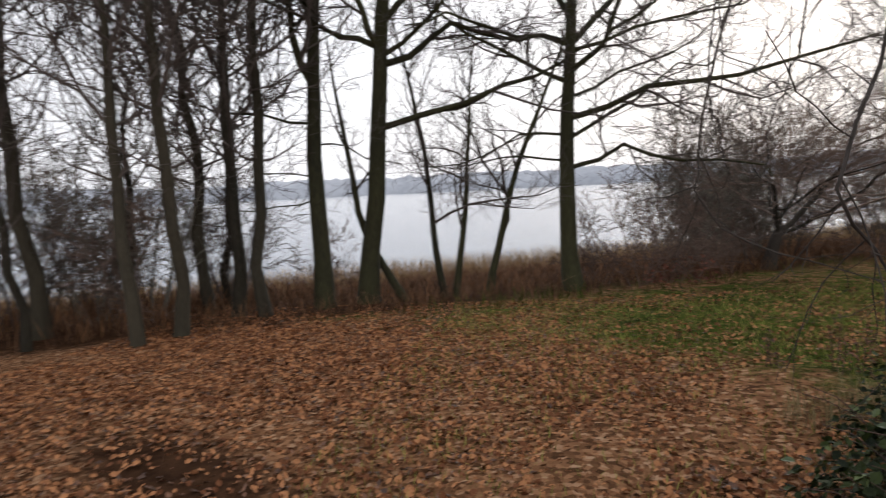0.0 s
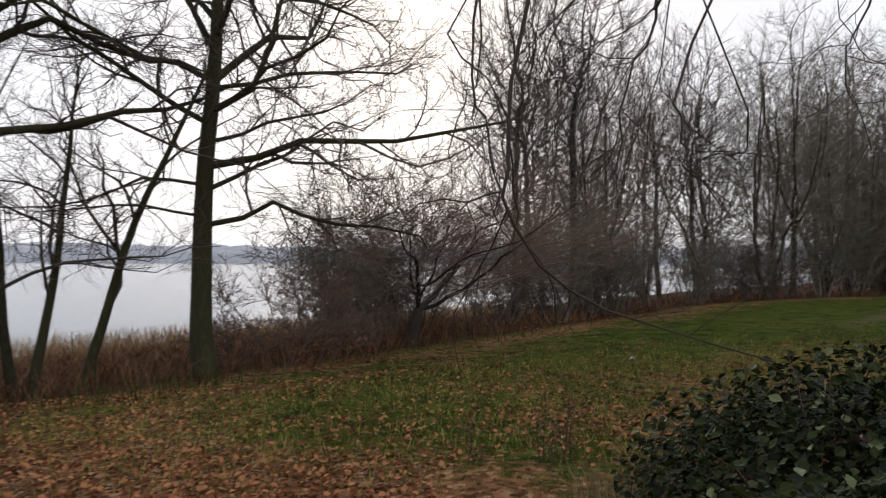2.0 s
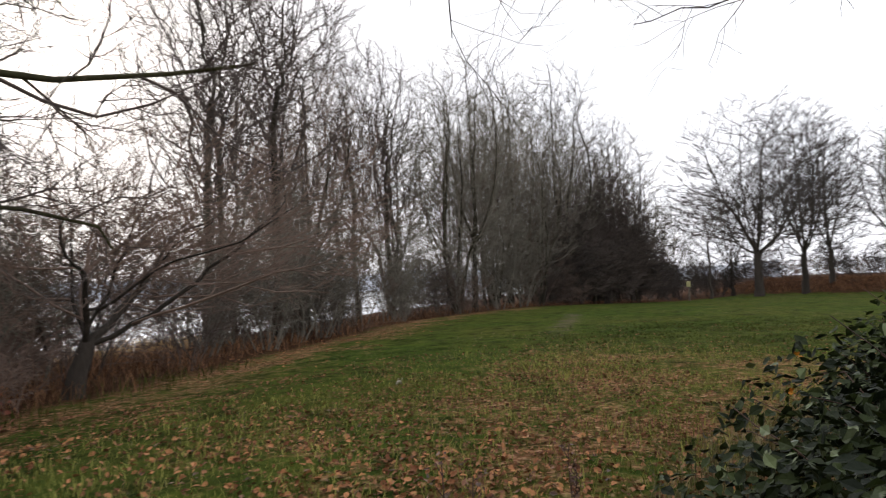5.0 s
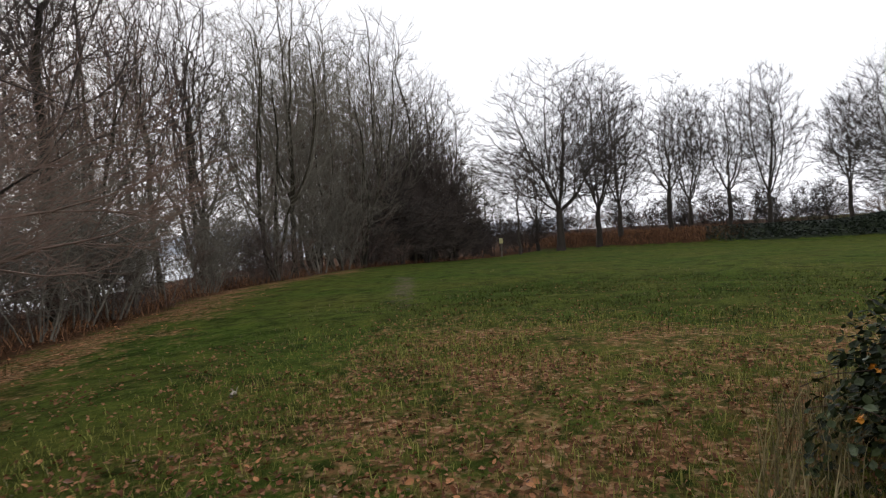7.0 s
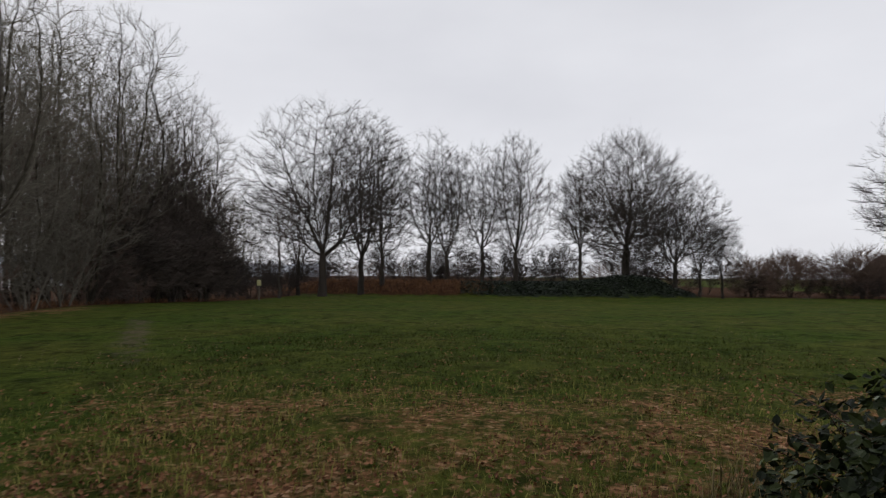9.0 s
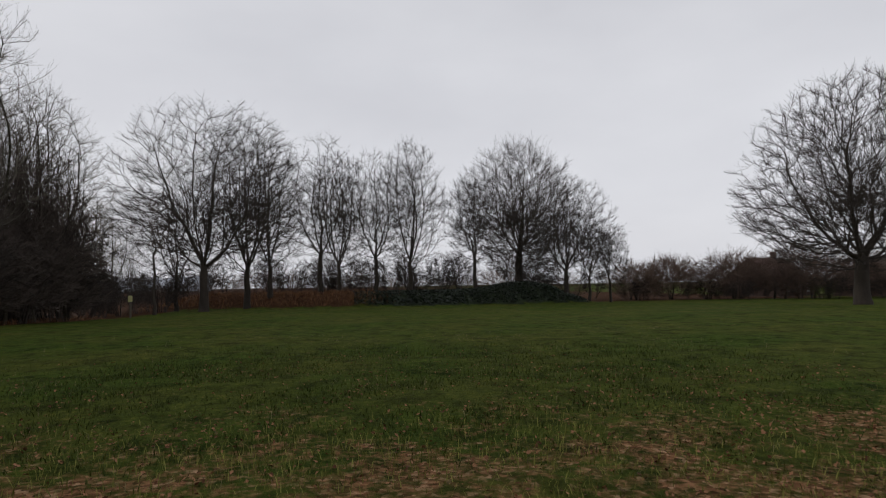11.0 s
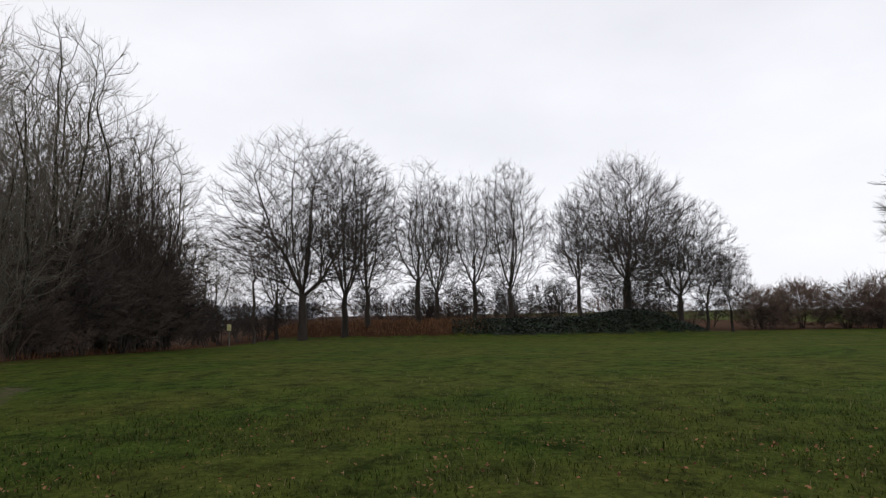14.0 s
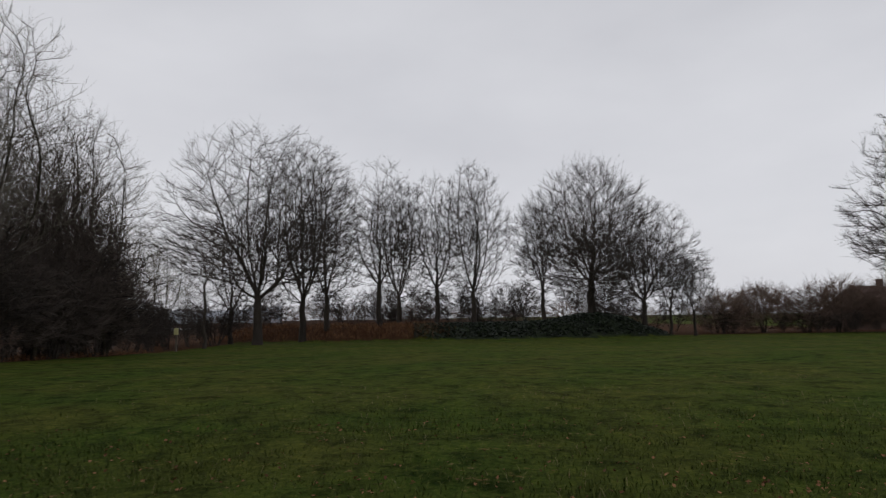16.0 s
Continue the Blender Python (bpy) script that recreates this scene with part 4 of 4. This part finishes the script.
leaf_fields("leaf_litter", spots(150000, 1, 21, 1.5, 13, lambda x, y: smooth(1, 5, x) * np.clip(litter_at(x, y) * 1.3, 0, 1) * (0.35 + 0.65 * clump(x, y, 1.6, 1.0)) * (0.4 + 0.6 * clump(x, y, 4.5, 2.0)) * not_bush(x, y) * (1 - 0.8 * smooth(9, 12, x)), 0.018), 0.042, rng, LEAF_MEADOW,
            "scattered brown leaves among short meadow grass", "fallen leaves", 0.6, light=True)
leaf_fields("leaf_litter", spots(9000, 8, 26, 0, 20, lambda x, y: 0.5 * smooth(-4, 0, y - edge_y(x)), 0.02), 0.055, rng, LEAF_DEAD, "scattered brown leaves along the edge of the wood", "fallen leaves", 0.5, light=True)
# grass
blade_field("grass", spots(105000, -1, 15, 3, 12.5, lambda x, y: (1 - smooth(10, 15, x)) * (1 - smooth(9, 12.5, y)) * np.clip(1.15 - litter_at(x, y) * 0.75, 0.1, 1) * (0.25 + 0.75 * clump(x, y, 2.3, 2.0)) * (y < edge_y(x)), -0.01), 0.085, 0.006, rng, GRASS_YELLOW, "tufts of short green meadow grass", "grass", 0.7)
leaf_fields("leaf_litter", spots(9000, 9, 18, -1, 11, lambda x, y: smooth(9, 13, x) * (1 - smooth(15, 20, x)) * clump(x, y, 1.7, 3.0) ** 2 * 0.7, 0.01), 0.042, rng, LEAF_MEADOW, "red-brown leaves scattered over the open meadow", "fallen leaves", 0.5, light=True)
blade_field("grass", spots(120000, 10, 25, -2, 14.5, lambda x, y: smooth(10, 14.5, x) * (1 - smooth(18, 25, x)) * smooth(-2, 2, y) * (1 - smooth(10, 14.5, y)) * np.clip(1.1 - litter_at(x, y), 0.1, 1) * (0.2 + 0.8 * clump(x, y, 2.6, 3.0)) * (y < edge_y(x)), -0.01), 0.062, 0.009, rng, GRASS, "tufts of short green meadow grass", "grass", 1.2)
blade_field("dry_grass", spots(16000, 2, 28, -3, 15, lambda x, y: 0.65 * clump(x, y, 0.9, 5.0) ** 2 * (y < edge_y(x)), -0.01), 0.08, 0.005, rng, GRASS_DRY, "thin dry yellow grass stems in the meadow", "grass", 0.8)
blade_field("dry_grass", spots(5200, 2.4, 9.4, 4.6, 6.4, lambda x, y: (np.abs(((x - 5.8) / 3.5) ** 2 + ((y - 3.9) / 1.75) ** 2 - 1.0) < 0.28) * 0.9, -0.01), 0.3, 0.006, rng, GRASS_DRY, "tall dry grass at the foot of the brambles", "grass", 0.5)
# dead undergrowth at the foot of the lakeside trees and along the wood
blade_field("dead_bracken", spots(36000, -7, 9, 9, 22, lambda x, y: smooth(-0.6, 0.8, y - edge_y(x)) * (1 - smooth(4.5, 8, y - edge_y(x))) * (0.3 + 0.7 * clump(x, y, 1.5, 8.0)), -0.02), 0.36, 0.01, rng, BRACKEN,
            "rust-brown dead bracken and long grass under the lakeside trees", "undergrowth", 1.3)
blade_field("dead_bracken", spots(36000, 7, 62, 14, 32, lambda x, y: smooth(-0.3, 1.0, y - edge_y(x)) * (1 - smooth(3, 7, y - edge_y(x))), -0.02), 0.32, 0.018, rng, BRACKEN, "brown dead undergrowth along the edge of the wood", "undergrowth", 1.3)
blade_field("dead_bracken", spots(12000, -22, -5, 3, 18, lambda x, y: smooth(-0.3, 1.0, y - edge_y(x)) * (1 - smooth(5, 9, y - edge_y(x))), -0.02), 0.5, 0.02, rng, BRACKEN, "brown dead undergrowth below the dense trees", "undergrowth", 0.7)
blade_field("grass", spots(5000, -2, 9, 9.5, 16, lambda x, y: (np.abs(y - edge_y(x) + 0.3) < 0.7) * clump(x, y, 1.2, 4.0), -0.01), 0.22, 0.012, rng, GRASS, "green weeds at the foot of the lakeside trees", "grass", 0.7)
# reeds along the water
blade_field("reed_bed", spots(80000, -26, 18, 12, 40, lambda x, y: (smooth(6.5, 8, (y - 12.2 - 0.53 * (x - 1)) * 0.88) * (1 - smooth(12.5, 14, (y - 12.2 - 0.53 * (x - 1)) * 0.88))), -0.05), 0.62, 0.014, rng, REED,
            "straw-coloured dry reeds along the lake shore", "reeds", 0.55)
c = spots(260, 2.5, 3.7, 12.0, 13.2, lambda x, y: 0.9 + 0 * x)
c[:, 2] += 0.1 + 0.5 * rng.random(len(c)) ** 1.5
leaf_fields("red_leaves", c, 0.055, rng, RED_LEAF, "small patch of red-brown bramble leaves below a shrub", "shrub", 0.9)
# ivy and brown stems on the bank
blade_field("dead_bracken", spots(30000, 78, 92, 1, 34, lambda x, y: smooth(0.05, 0.6, bank_at(x, y)) * smooth(1, 8, y) * (0.25 + 0.75 * clump(x, y, 1.1, 2.0)), -0.05), 0.5, 0.035, rng, BRACKEN, "brown dead undergrowth on the bank", "undergrowth", 0.6)


# ---- bramble bushes beside the walk ----
def bramble_bush(seed, x, y, rx, ry, height, leaves, label):
    r = np.random.default_rng(seed)
    root = tagged(new("bramble_bush"), label, "bush", "bramble bushes beside the walk")
    root.location = (x, y, float(ground_z(x, y)))
    n = leaves
    a = r.random(n) * 6.283
    e = np.arcsin(r.random(n) ** 0.75)
    ray = np.stack([np.cos(a) * np.cos(e), np.sin(a) * np.cos(e), np.sin(e)], 1)
    lump = 1 + 0.13 * np.sin(a * 5 + seed) * np.cos(e * 3) + 0.10 * np.sin(a * 11 + e * 6) + 0.06 * np.sin(a * 23 + e * 17)
    depth = 1 - 0.42 * r.random(n) ** 2.2
    c = ray * np.array([rx, ry, height]) * (lump * depth)[:, None]
    outward = unit(ray / np.array([rx, ry, height]))
    up = unit(outward * 0.7 + np.array([0, 0, 0.8]))
    half = int(n * 0.93)
    leaf_fields("leaves", c[:half], 0.06, r, BRAMBLE, "dark green glossy bramble leaves", "leaf", 0.55, 1.45, up[:half], "stuff", root, 0.3, False)
    leaf_fields("young_leaves", c[half:] * 1.03, 0.058, r, BRAMBLE_LIGHT, "yellow-green young bramble leaves", "leaf", 0.6, 1.45, up[half:], "stuff", root, 0.3, False)
    m = 90
    a = r.random(m) * 6.283
    start = np.stack([np.cos(a) * rx * 0.55 * r.random(m), np.sin(a) * ry * 0.55 * r.random(m), -0.05 + 0 * a], 1)
    d = np.stack([np.cos(a) * 0.8, np.sin(a) * 0.8, 1.3 + 0 * a], 1)
    p = paths(start, d, height * (0.9 + 0.55 * r.random(m)), 8, r, 0.16, -0.12)
    part("cane_tangle", tube_mesh("cane_tangle", [(p, 0.006 * np.linspace(1, 0.4, 8)[None] * np.ones((m, 1)), 4)], BRAMBLE_STEM), root, "thin arching reddish canes")["kind"] = "stuff"
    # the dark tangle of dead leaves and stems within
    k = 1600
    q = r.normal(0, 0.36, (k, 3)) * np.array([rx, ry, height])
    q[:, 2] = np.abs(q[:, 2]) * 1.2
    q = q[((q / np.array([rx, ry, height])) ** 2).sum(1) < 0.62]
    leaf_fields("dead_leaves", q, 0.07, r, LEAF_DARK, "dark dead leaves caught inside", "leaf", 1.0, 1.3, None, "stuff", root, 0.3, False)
    return root


bramble_bush(61, 4.5, 3.95, 1.75, 1.5, 0.98, 15000, "waist-high dark green bramble bush beside the walk")
bramble_bush(62, 6.95, 4.1, 1.75, 1.3, 1.12, 15000, "dense dark green bramble bush with a few orange leaves")
bramble_bush(63, 3.0, 2.9, 0.95, 1.15, 0.75, 6500, "low dark green bramble bush on leaf litter")
for x, y, z in ((6.05, 5.36, 0.74), (6.1, 5.42, 0.5)):
    c = np.array([[x, y, z]]) + rng.normal(0, 0.012, (6, 3))
    leaf_fields("orange_leaf", c, 0.036, rng, ORANGE_LEAF, "bright orange autumn leaves caught on the brambles", "leaf", 0.8, 1.2, None, "stuff")


def dry_stalk(seed, x, y, height):
    r = np.random.default_rng(seed)
    root = tagged(new("dry_stalk"), "dry dark upright weed stalks in the grass", "weed", "dry weed stalks")
    p = paths(np.array([[0, 0, -0.05]] * 3) + r.normal(0, 0.05, (3, 3)) * [1, 1, 0], np.array([[0.1, 0, 1], [-0.15, 0.05, 1], [0.02, -0.1, 1.0]]), height * np.array([1, 0.8, 0.65]), 7, r, 0.05, 0.05)
    rad = 0.006 * np.linspace(1, 0.4, 7)[None] * np.ones((3, 1))
    for i in range(3):
        part("stem", tube_mesh("stem", [(p[i:i + 1], rad[i:i + 1], 5)], BRAMBLE_STEM), root)
    s1, r1 = sprout(p, rad, r, 9, 0.25, 1.0, 45, 0.16, 4, 0.15, 0.1, 0.6, 0.6, 0.2, 0.003)
    part("shoot_spray", tube_mesh("shoot_spray", [(s1, r1, 3)], BRAMBLE_STEM), root)["kind"] = "stuff"
    tips = s1[:, -1]
    leaf_fields("seed_head_spray", np.repeat(tips, 3, 0) + r.normal(0, 0.012, (len(tips) * 3, 3)), 0.022, r, LEAF_DARK, "withered seed heads", "leaf", 1.0, 1.2, None, "stuff", root)
    root.location = (x, y, float(ground_z(x, y)))
    return root


dry_stalk(71, 3.3, 6.1, 0.62)
dry_stalk(72, 3.6, 6.2, 0.5)
dry_stalk(73, 2.8, 6.3, 0.42)
dry_stalk(74, 4.6, 6.25, 0.4)


# ---- the tree over the walk, whose boughs hang into view ----
def overhanging_tree():
    r = np.random.default_rng(81)
    root = tagged(new("overhanging_oak"), "bare oak beside the walk with long hanging twigs", "tree")
    fx, fy = 4.6, -3.2
    fz = float(ground_z(fx, fy))
    root.location = (fx, fy, fz)
    trunk = paths(np.array([[0, 0, -0.15]]), np.array([[-0.05, 0.1, 1.0]]), np.array([9.0]), 12, r, 0.04, 0.03)
    part("trunk", tube_mesh("trunk", [(trunk, 0.3 * (0.2 + 0.8 * np.linspace(1, 0, 12)[None] ** 0.8), 12)], BARK_GREEN), root)
    base = along(trunk, np.array([[0.36]]))[0][0, 0]
    bough = []
    for tx, ty, tz in ((1.75, 4.3, 4.1), (3.6, 5.2, 4.0)):
        tip = np.array([tx - fx, ty - fy, tz - fz])
        t = np.linspace(0, 1, 12)[:, None]
        line = base + (tip - base) * t + np.array([0, 0, 0.9]) * np.sin(t * np.pi) + r.normal(0, 0.04, (12, 3))
        rad = 0.11 * np.linspace(1, 0.16, 12)[None]
        bough.append(line)
        part("bough", tube_mesh("bough", [(line[None], rad, 9)], BARK_GREEN), root)

    def hang(b, at, ends, rad, seed):
        """A long twig from the bough through a bend to its tip, with side twigs."""
        q = np.random.default_rng(seed)
        start = along(bough[b][None], np.array([[at]]))[0][0, 0]
        keys = np.array([start, *[np.array(e) - (fx, fy, fz) for e in ends]])
        u = np.linspace(0, len(keys) - 1, 14)
        i = np.minimum(u.astype(int), len(keys) - 2)
        w = (u - i)[:, None]
        k0, k3 = keys[np.maximum(i - 1, 0)], keys[np.minimum(i + 2, len(keys) - 1)]
        k1, k2 = keys[i], keys[i + 1]
        line = 0.5 * (2 * k1 + (k2 - k0) * w + (2 * k0 - 5 * k1 + 4 * k2 - k3) * w ** 2 + (3 * k1 - k0 - 3 * k2 + k3) * w ** 3) + q.normal(0, 0.012, (14, 3))
        rr = rad * np.linspace(1.1, 0.35, 14)[None]
        twig = part("hanging_twig", tube_mesh("hanging_twig", [(line[None], rr, 6)], TWIG_DARK), root)
        s1, r1 = sprout(line[None], rr, q, 9, 0.3, 1.0, 45, 0.16, 6, 0.22, -0.01, 0.55, 0.45, 0.2, 0.0018)
        s2, r2 = sprout(s1, r1, q, 4, 0.2, 1.0, 45, 0.4, 4, 0.25, 0.02, 0.7, 0.6, 0.2, 0.0014)
        side = part("twig_spray", tube_mesh("twig_spray", [(s1, r1, 4), (s2, r2, 3)], TWIG_DARK), twig)
        side["kind"] = "stuff"

    hang(0, 0.86, [(1.64, 3.5, 2.5), (1.56, 3.49, 2.0), (1.55, 3.48, 1.78), (1.78, 3.52, 1.55), (2.09, 3.58, 1.41), (2.6, 3.4, 1.27)], 0.008, 1)
    hang(0, 0.95, [(1.78, 4.22, 2.6), (1.83, 4.19, 2.2), (1.87, 4.16, 1.95), (1.85, 4.18, 1.8)], 0.007, 2)
    hang(0, 0.99, [(1.9, 4.42, 2.6), (1.84, 4.43, 2.4), (1.77, 4.47, 2.15), (1.77, 4.47, 1.95)], 0.006, 8)
    hang(0, 0.80, [(1.96, 3.22, 2.6), (1.94, 3.24, 2.43), (1.89, 3.28, 2.24), (1.85, 3.31, 2.04), (1.88, 3.3, 1.85)], 0.006, 3)
    hang(1, 0.85, [(2.9, 4.15, 2.6), (2.81, 4.07, 2.23), (2.82, 4.04, 2.08), (2.9, 3.9, 1.85)], 0.008, 4)
    hang(1, 0.97, [(3.7, 5.4, 2.6), (3.48, 5.76, 2.48), (3.3, 5.98, 2.42)], 0.005, 5)
    hang(1, 0.99, [(4.0, 4.75, 2.5), (3.92, 4.89, 2.33), (3.82, 5.15, 2.32), (3.7, 5.4, 2.25)], 0.006, 9)
    hang(1, 0.96, [(2.35, 5.12, 2.7), (2.31, 5.16, 2.35), (2.3, 5.16, 2.1)], 0.005, 6)
    hang(0, 0.72, [(2.05, 2.35, 2.9), (1.97, 2.37, 2.35), (1.72, 2.05, 1.98), (1.65, 1.94, 1.79), (1.81, 2.06, 1.6), (1.9, 2.08, 1.46), (2.1, 2.15, 1.36)], 0.009, 10)
    hang(1, 0.93, [(2.0, 4.85, 3.0), (2.4, 5.2, 2.7), (2.88, 5.67, 2.41), (3.2, 5.9, 2.2)], 0.007, 11)
    hang(1, 0.9, [(2.6, 4.8, 3.0), (2.63, 4.85, 2.6), (2.6, 4.86, 2.25)], 0.006, 12)
    hang(0, 0.70, [(2.9, 3.2, 2.7), (2.6, 3.1, 2.35), (2.5, 3.0, 2.1)], 0.005, 7)


overhanging_tree()


# ---- dense twiggy thickets at the end of the wood ----
thicket = grown_tree("twiggy_thicket", 91, 6.0, 0.09, "dense dark brown thicket of fine bare twigs", (2.9, 2.9, 3.4, 2.8), 1.4, 900, 0.5, 0.011, 4, fine=1, twig=TWIG, stems=3, category="bush", group="thickets of the wood", shell=0.6)
put(thicket, 50.0, 27.2, 0, 0, 1.1)
for x, y, s, tall in ((55.5, 27.4, 0.95, 1.0), (46.0, 27.4, 0.9, 0.9), (53.5, 29.8, 1.2, 1.0), (48.5, 31.0, 1.1, 1.0), (58.5, 28.5, 0.8, 0.9), (41.5, 27.5, 0.6, 0.8), (51.8, 27.9, 1.35, 1.15), (56.6, 29.6, 1.25, 1.1), (45.5, 29.5, 1.2, 1.1), (59.5, 30.5, 1.1, 1.0)):
    again(thicket, x, y, 40 * x, 0, s, tall)


# ---- the bank's ivy and the hedges beyond ----
c = spots(26000, 78, 92, -26, 7, lambda x, y: smooth(0.05, 0.5, bank_at(x, y)) * (0.35 + 0.65 * clump(x, y, 1.0, 6.0)), 0.02)
c[:, 2] += 0.25 * rng.random(len(c))
leaf_fields("ivy_cover", c, 0.26, rng, IVY, "dark green ivy covering the bank", "ivy", 0.7, 1.2, None, "stuff", light=True)


# ---- houses behind the far hedge ----
def house(x, y, turn, length, depth, eaves, ridge, roof_mat, label, dormer=False):
    root = tagged(new("house"), label, "house", "houses beyond the field")
    root.matrix_basis = pose(x, y, float(ground_z(x, y)) - 0.2, 0, 0, turn)
    l, d = length / 2, depth / 2
    v = [(-l, -d, 0), (l, -d, 0), (l, d, 0), (-l, d, 0), (-l, -d, eaves), (l, -d, eaves), (l, d, eaves), (-l, d, eaves), (-l, 0, ridge), (l, 0, ridge)]
    part("wall", raw_mesh("wall", v, [(0, 1, 5, 4), (2, 3, 7, 6), (1, 2, 6, 5), (3, 0, 4, 7)], [(5, 6, 9), (7, 4, 8)], BRICK_WALL, False), root)
    o, th = 0.5, 0.18
    drop = (ridge - eaves) / d * o
    for s in (-1, 1):
        bm = bmesh.new()
        low = [bm.verts.new((q, s * (d + o), eaves - drop + 0.02)) for q in (-l - 0.35, l + 0.35)]
        high = [bm.verts.new((q, 0, ridge + 0.02)) for q in (l + 0.35, -l - 0.35)]
        face = bm.faces.new(low + high)
        ext = bmesh.ops.extrude_face_region(bm, geom=[face])
        bmesh.ops.translate(bm, vec=(0, 0, th), verts=[g for g in ext["geom"] if isinstance(g, bmesh.types.BMVert)])
        bmesh.ops.recalc_face_normals(bm, faces=bm.faces)
        me = bpy.data.meshes.new("roof")
        bm.to_mesh(me)
        bm.free()
        me.materials.append(roof_mat)
        part("roof", me, root)

    def box(name, cx, cy, cz, sx, sy, sz, material, parent):
        bm = bmesh.new()
        bmesh.ops.create_cube(bm, size=1.0, matrix=Matrix.Translation((cx, cy, cz)) @ Matrix.Diagonal((sx, sy, sz, 1)))
        bmesh.ops.bevel(bm, geom=bm.edges[:], offset=0.02, segments=1, affect="EDGES")
        me = bpy.data.meshes.new(name)
        bm.to_mesh(me)
        bm.free()
        me.materials.append(material)
        return part(name, me, parent)

    for i in range(3):
        wx = -l + length * (i + 0.5) / 3
        w = box("window", wx, -d - 0.02, eaves * 0.55, 1.3, 0.1, 1.2, WHITE_PAINT, root)
        for s in (-0.28, 0.28):
            box("pane", wx + s, -d - 0.06, eaves * 0.55, 0.48, 0.06, 1.0, SLAB, w)
    box("chimney", l * 0.5, 0.3, ridge + 0.4, 0.7, 0.7, 1.6, BRICK_WALL, root)
    if dormer:
        box("dormer", 0, -d * 0.62, eaves + (ridge - eaves) * 0.5, 1.9, 1.8, 1.3, WHITE_PAINT, root)
    return root


house(101.5, -57.5, -60, 11, 9, 2.6, 6.0, ROOF_RED, "low house with a red-brown tiled roof behind a hedge")
house(92.0, -70.0, -60, 14, 9, 2.6, 5.6, ROOF_GREY, "low house with a grey roof and white dormer behind trees", True)


# ---- small signpost at the field edge ----
def signpost(x, y):
    root = tagged(new("signpost"), "short wooden post with a small pale yellow plate", "sign")
    root.location = (x, y, float(ground_z(x, y)))
    bm = bmesh.new()
    bmesh.ops.create_cube(bm, size=1.0, matrix=Matrix.Translation((0, 0, 0.8)) @ Matrix.Diagonal((0.12, 0.12, 1.9, 1)))
    bmesh.ops.bevel(bm, geom=bm.edges[:], offset=0.015, segments=1, affect="EDGES")
    me = bpy.data.meshes.new("post")
    bm.to_mesh(me)
    bm.free()
    me.materials.append(POST_WOOD)
    part("post", me, root)
    bm = bmesh.new()
    bmesh.ops.create_cube(bm, size=1.0, matrix=Matrix.Translation((-0.08, 0, 1.6)) @ Matrix.Diagonal((0.03, 0.34, 0.5, 1)))
    bmesh.ops.bevel(bm, geom=bm.edges[:], offset=0.008, segments=1, affect="EDGES")
    me = bpy.data.meshes.new("plate")
    bm.to_mesh(me)
    bm.free()
    me.materials.append(SIGN_YELLOW)
    part("plate", me, root, "pale yellow plate")


signpost(64.0, 25.4)


def fallen_branch(seed, x, y, length, turn):
    r = np.random.default_rng(seed)
    p = paths(np.array([[0.0, 0.0, 0.03]]), np.array([[1.0, 0.1, 0.02]]), np.array([length]), 8, r, 0.12, 0.0)
    p[:, :, 2] = 0.03 + 0.02 * np.sin(np.linspace(0, 6, 8))
    rad = 0.02 * np.linspace(1, 0.4, 8)[None]
    s1, r1 = sprout(p, rad, r, 5, 0.3, 1.0, 40, 0.35, 4, 0.15, 0.01, 0.6, 0.5, 0.2, 0.005)
    ob = tagged(new("fallen_branch", tube_mesh("fallen_branch", [(p, rad, 6), (s1, r1, 4)], BARK_CHIP)), "pale broken branch lying in the grass", "branch")
    ob.matrix_basis = pose(x, y, float(ground_z(x, y)), 0, 0, turn)


fallen_branch(95, 7.6, 10.4, 0.26, 20)
